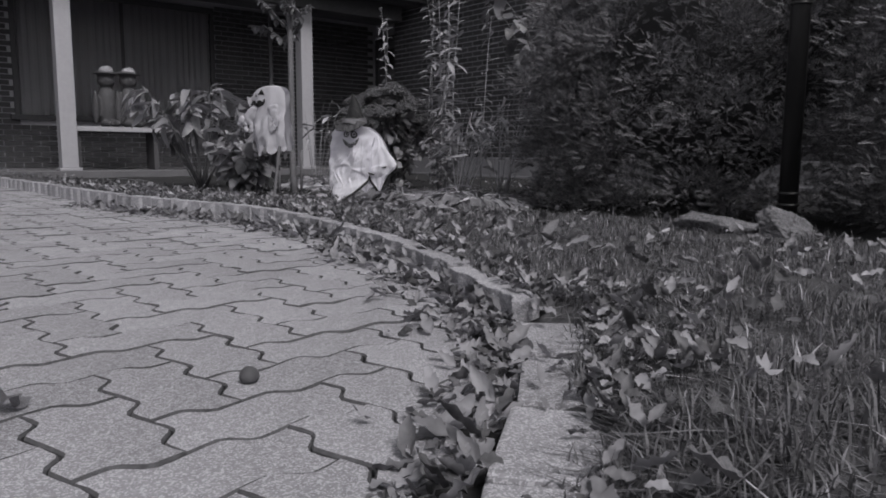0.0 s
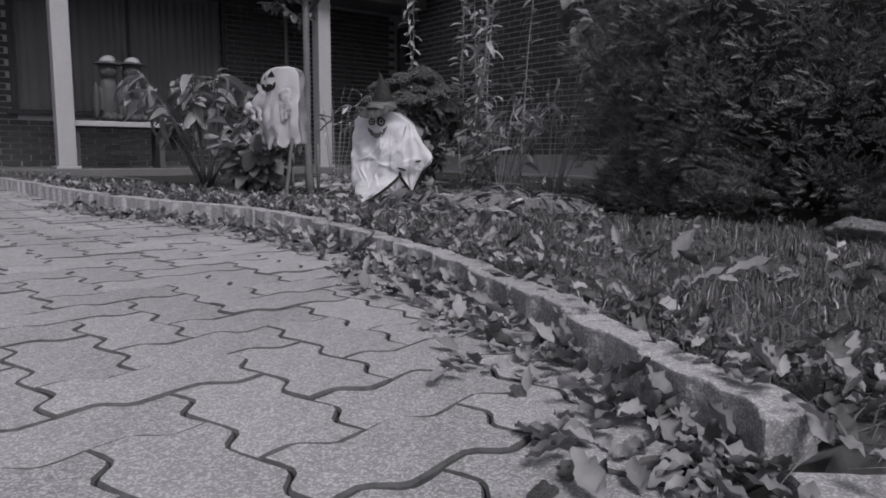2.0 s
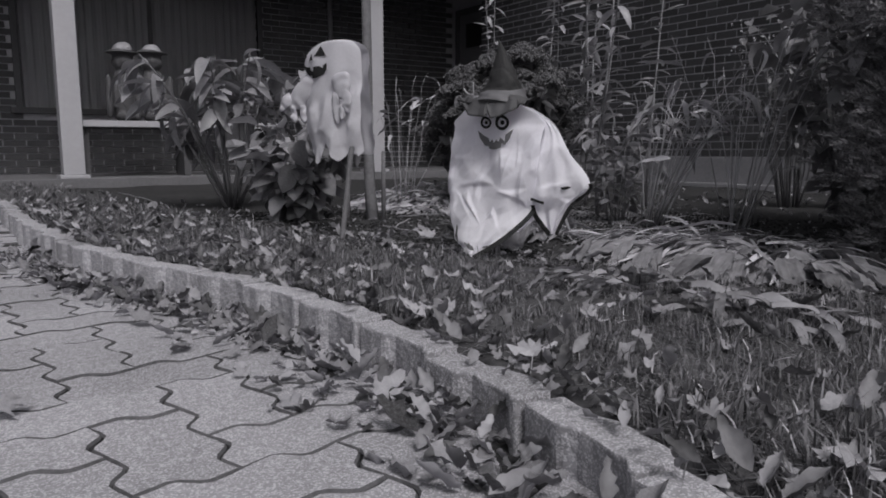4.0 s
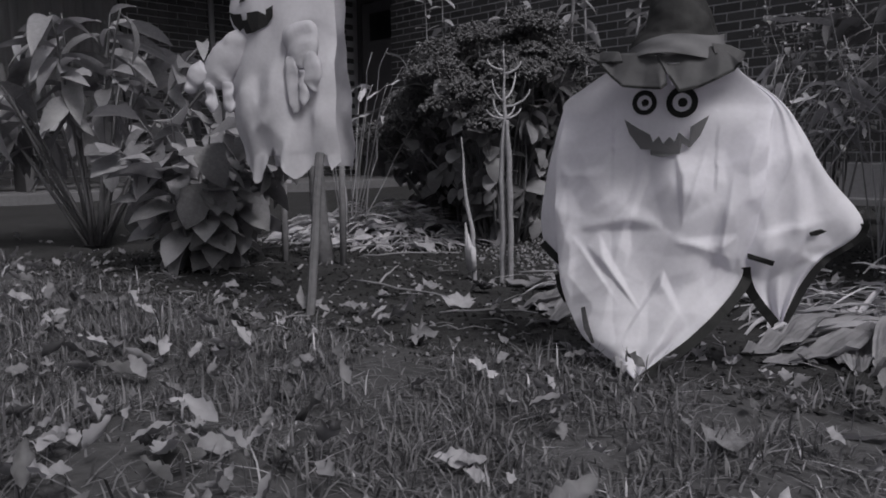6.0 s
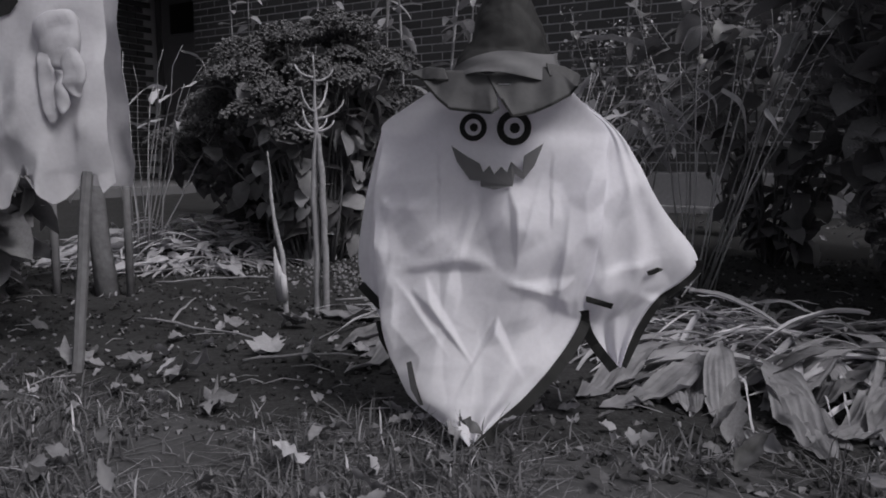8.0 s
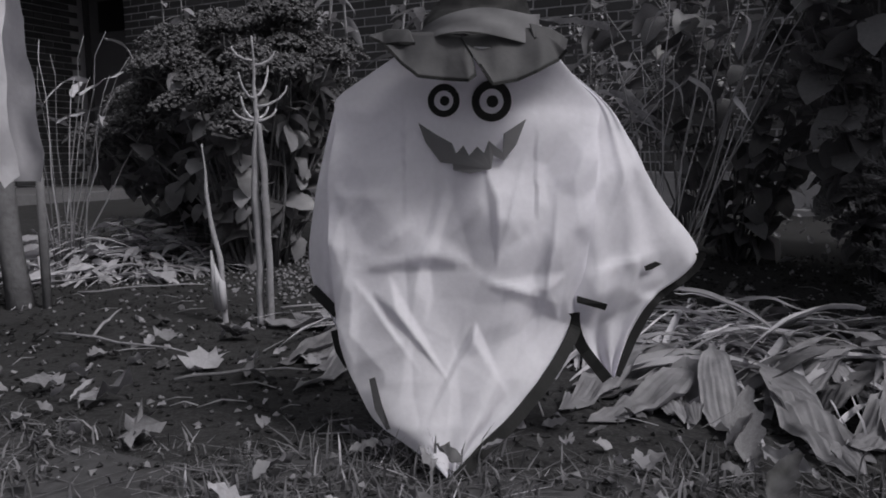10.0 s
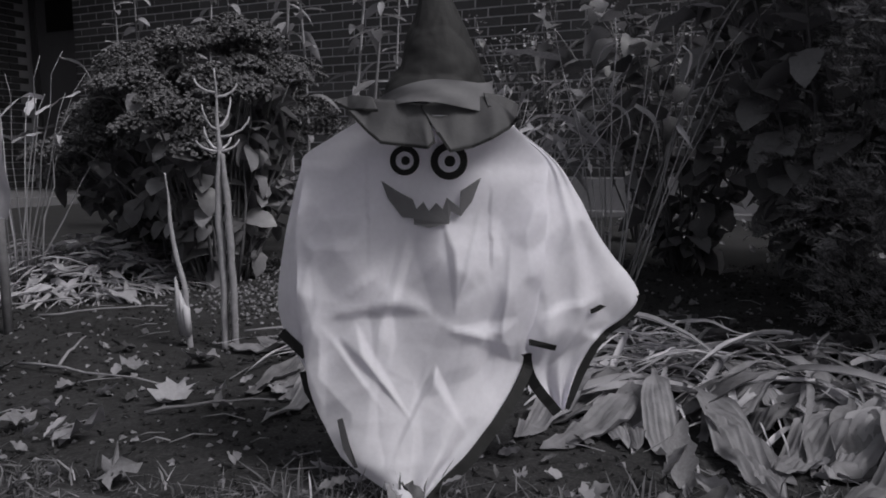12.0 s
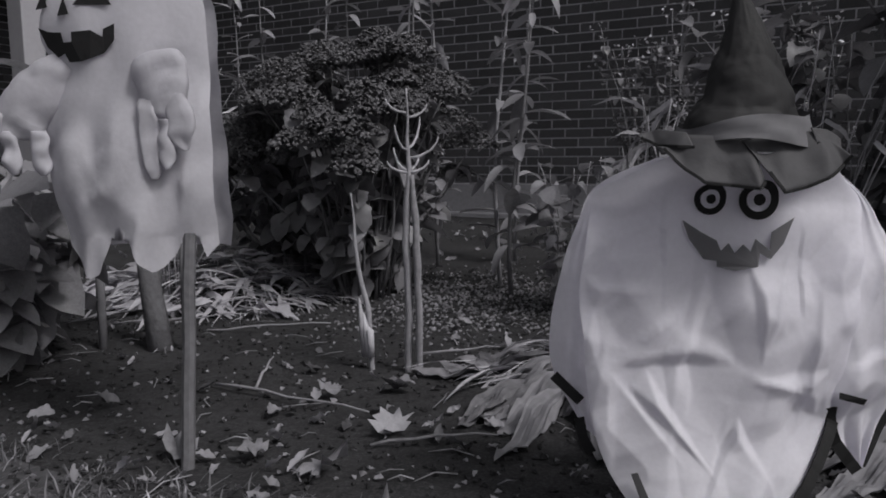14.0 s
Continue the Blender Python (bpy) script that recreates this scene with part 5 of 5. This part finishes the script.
# twigs on the soil
for k, (a, b) in enumerate([((3.46, -4.06, 0.0), (3.41, -3.95, 0.03)), ((3.37, -4.08, 0.0), (3.75, -4.085, 0.005)), ((3.83, -4.20, 0.0), (4.0, -4.08, 0.006)), ((3.0, -3.75, 0.0), (3.3, -3.6, 0.02)), ((2.75, -3.85, 0.01), (3.05, -3.65, 0.03)), ((1.1, -4.7, 0.06), (2.2, -4.72, 0.06)), ((3.65, -3.72, 0.01), (3.80, -3.62, 0.02))]):
    v, f = tube(bend(a, b, 0.004, 6, 0.004), [0.0032, 0.003, 0.003, 0.0026, 0.0024, 0.002, 0.0015], 6)
    tagged(new("twig", mesh_from("twig", v, f, M_STEM, True)), "thin dry twig lying on the soil", "twig", "twigs")

# ---- fallen leaves ----
DRY = [maple_shape(1, c) for c in (0.15, 0.5, -0.2, 0.8)] + [leaf_shape(1, 0.55, "ovate", c, f, 10, 0.14) for c, f in ((-0.7, 0.7), (0.5, 0.4), (-1.1, 0.9))]
DRY = [(np.array([(x + 0.05 * noise.noise((4 * x, 4 * y, k)), y + 0.04 * noise.noise((5 * x, 5 * y, k + 3.3)), z + 0.16 * noise.noise((5 * x, 4 * y, k + 7.1))) for x, y, z in v]), f) for k, (v, f) in enumerate(DRY)]
LEAFM = []
for k, (v, f) in enumerate(DRY):
    for m in (M_LEAFDRY, M_LEAFPALE if k < 4 else M_LEAFDRY, M_LEAFBRIGHT):
        LEAFM.append(mesh_from("fallen_leaf", v, f, m, True))
rl = random.Random(77)


def drop_leaf(x, y, z, size, k=None, pitch=None, yaw=None):
    me = LEAFM[k if k is not None else rl.choice([12, 15, 18] * 5 + [9, 3, 13])]
    ob = tagged(new("fallen_leaf", me), "curled dry fallen leaf", "leaf", "fallen leaves")
    ob.matrix_basis = aim((x, y, z), yaw if yaw is not None else rl.uniform(0, 360), rl.uniform(-18, 25) if pitch is None else pitch, rl.uniform(-30, 30), size)
    return ob


# the leaves that stand out, one by one
for x, y, s, k, yaw in [(3.83, -4.13, 0.10, 2, 60), (3.885, -4.09, 0.05, 2, 200), (3.70, -4.32, 0.085, 1, 120), (3.752, -3.926, 0.085, 15, 100), (3.62, -4.02, 0.07, 1, 30), (3.72, -3.93, 0.06, 1, 80), (3.60, -4.38, 0.09, 0, 10), (3.83, -4.32, 0.11, 0, 200), (4.0, -4.42, 0.08, 0, 300),
                        (5.52, -5.01, 0.085, 2, 10), (5.76, -4.91, 0.09, 2, 80), (5.30, -4.93, 0.075, 2, 50), (5.0, -4.87, 0.08, 2, 140), (4.70, -4.65, 0.06, 5, 10), (4.86, -4.70, 0.07, 2, 70), (4.92, -5.58, 0.085, 1, 20), (7.02, -6.42, 0.11, 1, 150), (4.25, -4.52, 0.07, 2, 90), (4.6, -4.52, 0.07, 1, 20)]:
    drop_leaf(x, y, (ground_z(x, y) if y > kerb_y(x) else PAVE_Z) + 0.022, s, k, rl.uniform(-5, 15), yaw)
# a drift along the kerb
n = 0
while n < 170:
    x = rl.uniform(4.2, 7.9)
    near_ = min(1, max(0, (x - 4.2) / 2.2))
    q = abs(rl.gauss(0, 0.05 + 0.07 * near_))
    y = kerb_y(x) - 0.015 - q
    drop_leaf(x, y, PAVE_Z + 0.010 + max(0, 0.034 - 0.3 * q) * rl.random() * near_, rl.uniform(0.03, 0.058) if x < 6.4 else rl.uniform(0.022, 0.042), pitch=rl.uniform(-22, 18))
    n += 1
# leaves on the lawn and the bed
n = 0
while n < 70:
    x = rl.uniform(2.4, 8.4)
    y = kerb_y(x) + 0.06 + (bed_y(x) + 0.2 - kerb_y(x)) * rl.random() ** 1.7
    if (x - 4.4) ** 2 + (y + 4.35) ** 2 < 0.09:
        continue
    close = min((x - e[0]) ** 2 + (y - e[1]) ** 2 for _, e, _, _ in PATH) < 0.30
    drop_leaf(x, y, ground_z(x, y) + 0.02, rl.uniform(0.025, 0.04) if close else rl.uniform(0.035, 0.07), pitch=rl.uniform(-10, 12 if close else 22))
    n += 1
# the rest of the litter
pl = [[], [], []]
for i in range(5100):
    x = rl.uniform(-1.0, 9.0)
    if i < 1900:
        x = rl.uniform(3.0, 8.2)
        q = abs(rl.gauss(0, 0.07))
        y = kerb_y(x) - 0.01 - q
        z = PAVE_Z + 0.006 + max(0, 0.032 - 0.3 * q) * rl.random()
    elif i >= 4300:
        x = rl.uniform(3.0, 8.3) if i < 4800 else rl.uniform(7.0, 7.6)
        y = kerb_y(x) + 0.03 + abs(rl.gauss(0, 0.09 if i < 4800 else 0.16)) + (0.13 if x > 7.15 else 0)
        z = max(ground_z(x, y), kerb_top(x) if y < kerb_y(x) + 0.06 and x < 7.15 else -1) + 0.010 + 0.02 * rl.random()
    elif i < 3200:
        x = rl.uniform(1.5, 8.6) if i < 2950 else x
        y = kerb_y(x) + 0.06 + (bed_y(x) - kerb_y(x)) * rl.random() ** 1.6
        z = ground_z(x, y) + 0.012 + 0.02 * rl.random()
    else:
        x = rl.uniform(1.5, 6)
        y = rl.uniform(bed_y(x), -0.3)
        z = ground_z(x, y) + 0.008
    if 3200 <= i < 4300 and i % 5 < 2 or i < 1900 and i % 2 and x < 6.9:
        continue
    pl[0 if i >= 4300 or rl.random() < 0.85 else 1 if rl.random() < 0.85 else 2].append((rl.choice((4, 5, 6, 4, 5, 6, 4, 5, 6, 4, 5, 6, 3)), aim((x, y, z), rl.uniform(0, 360), rl.uniform(-25, 30), rl.uniform(-40, 40), rl.uniform(0.018, 0.032 if i >= 4300 else 0.045))))
for p_, m, lab in zip(pl, (M_LEAFDRY, M_LEAFPALE, M_LEAFBRIGHT), ("dark", "pale", "bleached")):
    tagged(new("leaf_litter", scatter("leaf_litter", DRY, p_, m)), lab + " dry leaf litter on lawn, bed and gutter", "leaves", kind="stuff")
# scraps of leaf and twig on the bed
pl, tw = [], []
for i in range(230):
    x = rl.uniform(2.7, 5.4)
    y = bed_y(x) + 0.02 + 1.3 * rl.random() ** 1.4
    pl.append((rl.choice((4, 5, 6)), aim((x, y, ground_z(x, y) + 0.006), rl.uniform(0, 360), rl.uniform(-12, 18), rl.uniform(-30, 30), rl.uniform(0.010, 0.034))))
for i in range(160):
    x = rl.uniform(2.7, 5.4)
    y = bed_y(x) + 0.02 + 1.3 * rl.random() ** 1.4
    z, w, n = ground_z(x, y) + 0.004, rl.uniform(0, 6.28), rl.uniform(0.02, 0.09)
    tw.append(([(x, y, z), (x + n * 0.5 * math.cos(w), y + n * 0.5 * math.sin(w), z + 0.006), (x + n * math.cos(w + 0.2), y + n * math.sin(w + 0.2), z + 0.002)], [0.0014, 0.0012, 0.0008]))
tagged(new("leaf_scraps", scatter("leaf_scraps", DRY, pl, M_LEAFDRY)), "small dry leaf scraps strewn on the soil", "leaves", kind="stuff")
tagged(new("twig_scraps", stems_mesh("twig_scraps", tw, M_STEM, 4)), "fine broken twigs strewn on the soil", "twigs", kind="stuff")
# crumbs of soil and bark
pl = []
peb = (np.array([(1, 0, 0), (-0.7, 0.8, 0), (-0.6, -0.9, 0.1), (0.1, 0.1, 0.8), (0.0, 0.0, -0.5)], float), [(0, 1, 3), (1, 2, 3), (2, 0, 3), (1, 0, 4), (2, 1, 4), (0, 2, 4)])
for i in range(9000):
    x = rl.uniform(2.2, 5.6)
    y = bed_y(x) - 0.1 + (rl.random() ** 1.3) * 2.2
    pl.append((0, aim((x, y, ground_z(x, y) + 0.002), rl.uniform(0, 360), rl.uniform(-40, 40), 0, rl.uniform(0.002, 0.008))))
tagged(new("soil_crumbs", scatter("soil_crumbs", [peb], pl[:7600], M_SOIL, False)), "dark crumbs of soil and bark on the bed", "soil", kind="stuff")
for i in range(1900):
    x, y = rl.gauss(3.50, 0.26), rl.gauss(-2.98, 0.30)
    pl.append((0, aim((x, y, ground_z(x, y) + 0.003), rl.uniform(0, 360), rl.uniform(-40, 40), 0, rl.uniform(0.003, 0.009))))
tagged(new("gravel", scatter("gravel", [peb], pl[7600:], M_LEAFPALE, False)), "scattered pale grit on the bed", "gravel", kind="stuff")
# a nut on the paving, a pair of twigs
bm = bmesh.new()
bmesh.ops.create_uvsphere(bm, u_segments=20, v_segments=12, radius=0.0145)
for v in bm.verts:
    v.co += v.co.normalized() * 0.003 * noise.noise(v.co * 60)
    v.co.z *= 0.9
nut = tagged(part("walnut", bm, M_DARKWOOD, smooth=True), "round dark husked nut on the paving", "nut")
nut.matrix_basis = pose(7.09, -6.12, PAVE_Z + 0.0115)


# ---- grass ----
def grass(name, n, region, h, material, label, seed, flat=0.5):
    g = np.random.default_rng(seed)
    vs = np.zeros((n, 5, 3))
    keep = 0
    while keep < n:
        x, y = g.uniform(region[0], region[1]), g.uniform(-7.2, -3.7)
        k, b = kerb_y(x) + 0.085, bed_y(x)
        if x > 7.15:
            k += 0.03
        if y < k or y > b + 0.06 * g.random() or g.random() > 1.0 - 0.5 * max(0, (y - b + 0.25) / 0.25):
            continue
        if noise.noise((x * 3.3, y * 3.3, 4)) < -0.28 and g.random() < 0.8:
            continue
        z = ground_z(x, y) - 0.004
        yaw = g.uniform(0, 2 * np.pi)
        hh = h * g.uniform(0.5, 1.2) * (1.0 + 0.9 * noise.noise((x * 9, y * 9, 2.5)))
        lean = hh * abs(g.normal(0, flat)) + 0.006
        w = g.uniform(0.0008, 0.0017)
        dx, dy = np.cos(yaw), np.sin(yaw)
        up = max(0.25, 1 - 0.5 * lean / hh)
        vs[keep] = [(x - dy * w, y + dx * w, z), (x + dy * w, y - dx * w, z), (x + dx * lean * 0.35 + dy * w * 0.9, y + dy * lean * 0.35 - dx * w * 0.9, z + hh * 0.6 * up), (x + dx * lean * 0.35 - dy * w * 0.9, y + dy * lean * 0.35 + dx * w * 0.9, z + hh * 0.6 * up), (x + dx * lean, y + dy * lean, z + hh * up * 0.92)]
        keep += 1
    base = np.arange(n)[:, None] * 5
    me = bpy.data.meshes.new(name)
    me.vertices.add(n * 5)
    me.vertices.foreach_set("co", vs.astype(np.float32).ravel())
    loops = np.concatenate([base + np.array([0, 1, 2, 3]), base + np.array([3, 2, 4])], 1).ravel()
    me.loops.add(len(loops))
    me.loops.foreach_set("vertex_index", loops.astype(np.int32))
    me.polygons.add(2 * n)
    me.polygons.foreach_set("loop_start", (np.arange(n)[:, None] * 7 + np.array([0, 4])).ravel().astype(np.int32))
    me.polygons.foreach_set("loop_total", np.tile([4, 3], n).astype(np.int32))
    me.update(calc_edges=True)
    me.materials.append(material)
    return tagged(new(name, me), label, "grass", kind="stuff")


grass("lawn_grass", 134000, (1.5, 8.8), 0.042, M_GRASS, "short ragged autumn lawn grass", 301, 1.3)
grass("lawn_grass", 6000, (-6, 1.5), 0.06, M_GRASS, "short ragged autumn lawn grass by the porch", 302, 0.6)
grass("dry_blades", 6000, (1.5, 8.8), 0.045, M_STRAW, "dry bleached blades among the lawn", 303, 1.1)


# ---- bricks ----
def wall_bricks(parent, rows, run, place, skip, nearest):
    """Courses of bricks proud of the mortar: each near one an object, the rest joined."""
    protos = []
    for q in range(4):
        bm = boxed(-0.0950, -0.0115, -0.0280, 0.0950, 0.0, 0.0280)
        for v in bm.verts:
            v.co += Vector((0.002, 0.0012, 0.0016)) * noise.noise(v.co * 40 + Vector((q * 7, 0, 0)))
        me = bpy.data.meshes.new("brick")
        bm.to_mesh(me)
        bm.free()
        me.materials.append(M_BRICK)
        protos.append(me)
    rest, count = [], 0
    shp = []
    for me in protos:
        shp.append((np.array([tuple(v.co) for v in me.vertices]), [tuple(p.vertices) for p in me.polygons]))
    for c in range(rows):
        for i in range(run):
            s, z = place(c, i)
            if skip(s, z):
                continue
            m = parent(s + rnd.uniform(-0.002, 0.002), z)
            q = rnd.randrange(4)
            if nearest(s, z) and count < 298:
                child("brick", protos[q], nearest.wall, m=m)
                count += 1
            else:
                rest.append((q, m))
    return shp, rest


def near_north(s, z):
    return 1.2 < s < 3.5 and 0.25 < z < 1.95


near_north.wall = wall_north
shp, rest = wall_bricks(lambda s, z: Matrix.Translation((s, 0.011, z)), 38, 44, lambda c, i: (WALL_X0 + 0.1 + 0.2009 * i + (0.1 if c % 2 else 0), FOUND_Z + 0.0385 + COURSE * c), lambda s, z: s > WALL_X1 - 0.1, near_north)
rest += [(c % 4, Matrix.LocRotScale((WALL_X0 + 0.047, 0.011, FOUND_Z + 0.0385 + COURSE * c), None, (0.48, 1, 1))) for c in range(1, 38, 2)]
child("bricks", scatter("bricks", shp, rest, M_BRICK, False), wall_north)["kind"] = "stuff"


def near_porch(s, z):
    return -2.38 < s < 0.3 and z < 1.75


near_porch.wall = porch_wall


def in_window(s, z):
    return (-4.97 < s < -2.38 and 0.66 < z < 2.36) or s > 0.3


shp, rest = wall_bricks(lambda s, z: Matrix.LocRotScale((-2.3, s, z), Euler((0, 0, radians(90))), (1, 1, 1)), 34, 40, lambda c, i: (-7.6 + 0.2009 * i + (0.1 if c % 2 else 0), 0.13 + COURSE * c), in_window, near_porch)
child("bricks", scatter("bricks", shp, rest, M_BRICK, False), porch_wall)["kind"] = "stuff"

# ---- wavy interlocking pavers, laid in herringbone ----
paving = tagged(new("paving"), "driveway of grey wavy interlocking concrete pavers", "paving", kind="structure")
CELL, LAY_TURN, LAY_AT = 0.124, radians(1.9), (7.2145, -6.035)


def wavy(s):
    """The zigzag of a joint over one cell: a slow rise through the corners, a steep drop in the middle."""
    return float(np.interp(s, (0, 0.16, 0.34, 0.40, 0.60, 0.66, 0.84, 1), (0, 0.007, 0.0125, 0.0105, -0.0105, -0.0125, -0.007, 0)))


def paver_outline(turned):
    """The edge of one stone of two cells about its centre; all joints are waved alike, so that stones interlock."""
    steps = (0, 0.18, 0.33, 0.42, 0.58, 0.67, 0.82)
    along = [("x", -1, -0.5, 1), ("x", 0, -0.5, 1), ("y", 1, -0.5, 1), ("x", 1, 0.5, -1), ("x", 0, 0.5, -1), ("y", -1, 0.5, -1)]
    if turned:
        along = [("x", -0.5, -1, 1), ("y", 0.5, -1, 1), ("y", 0.5, 0, 1), ("x", 0.5, 1, -1), ("y", -0.5, 1, -1), ("y", -0.5, 0, -1)]
    pts_ = []
    for way, a, b, d in along:
        for q in steps:
            w = wavy(q if d > 0 else 1 - q)
            pts_.append((CELL * (a + d * q), CELL * b + w) if way == "x" else (CELL * a - w, CELL * (b + d * q)))
    return pts_


def inset(pts_, by):
    """The outline drawn in by a distance that may differ from point to point."""
    out, n = [], len(pts_)
    for i, p in enumerate(pts_):
        a, b = Vector(pts_[i - 1]), Vector(pts_[(i + 1) % n])
        d = (b - a).normalized()
        out.append((p[0] - d.y * by(p), p[1] + d.x * by(p)))
    return out


PAVERS = []
for q in range(8):
    ol = paver_outline(q % 2)
    gap = lambda p: 0.0013 + 0.0022 * noise.noise((p[0] * 22, p[1] * 22, q * 3.1))
    top = [(x, y, 0.0011 * noise.noise((x * 18, y * 18, q))) for x, y in inset(ol, lambda p: gap(p) + 0.0028)]
    mid = [(x, y, -0.0035) for x, y in inset(ol, gap)]
    low = [(x, y, -0.03) for x, y, _ in mid]
    n = len(ol)
    fs = [tuple(range(n))]
    for b in (0, n):
        fs += [(b + n + i, b + n + (i + 1) % n, b + (i + 1) % n, b + i) for i in range(n)]
    PAVERS.append((np.array(top + mid + low), fs))
# Tops take the paver material, bevels and sides the darker edge material.
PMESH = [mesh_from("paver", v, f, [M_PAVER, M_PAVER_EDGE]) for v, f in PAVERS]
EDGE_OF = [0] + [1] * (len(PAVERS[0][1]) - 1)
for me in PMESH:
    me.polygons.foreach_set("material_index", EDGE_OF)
rest, count = [], 0
for i in range(-70, 26):
    for j in range(-48, 22):
        kind_ = (i + j) % 4
        if kind_ not in (1, 3):
            continue
        turned = kind_ == 3
        u, v = ((i, j + 0.5) if turned else (i + 0.5, j))
        u, v = u * CELL, (v - 0.5) * CELL
        x = LAY_AT[0] + u * math.cos(LAY_TURN) - v * math.sin(LAY_TURN)
        y = LAY_AT[1] + u * math.sin(LAY_TURN) + v * math.cos(LAY_TURN)
        slope = (kerb_y(x + 0.05) - kerb_y(x - 0.05)) / 0.1
        if (kerb_y(x) + 0.02 - y) / math.hypot(1, slope) < 0.0 or y < -11 or x > 9.4:
            continue
        m = Matrix.LocRotScale((x, y, PAVE_Z + rnd.uniform(-0.0016, 0.0016)), Euler((rnd.uniform(-0.009, 0.009), rnd.uniform(-0.009, 0.009), LAY_TURN + rnd.uniform(-0.012, 0.012))), (1, 1, 1))
        q = 2 * rnd.randrange(4) + turned
        if 5.2 < x < 8.2 and y > -6.75 and count < 298:
            child("paver", PMESH[q], paving, m=m)
            count += 1
        else:
            rest.append((q, m))
me = scatter("pavers", PAVERS, rest, M_PAVER, False)
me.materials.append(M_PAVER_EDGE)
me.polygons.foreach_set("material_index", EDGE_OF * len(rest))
child("pavers", me, paving)["kind"] = "stuff"
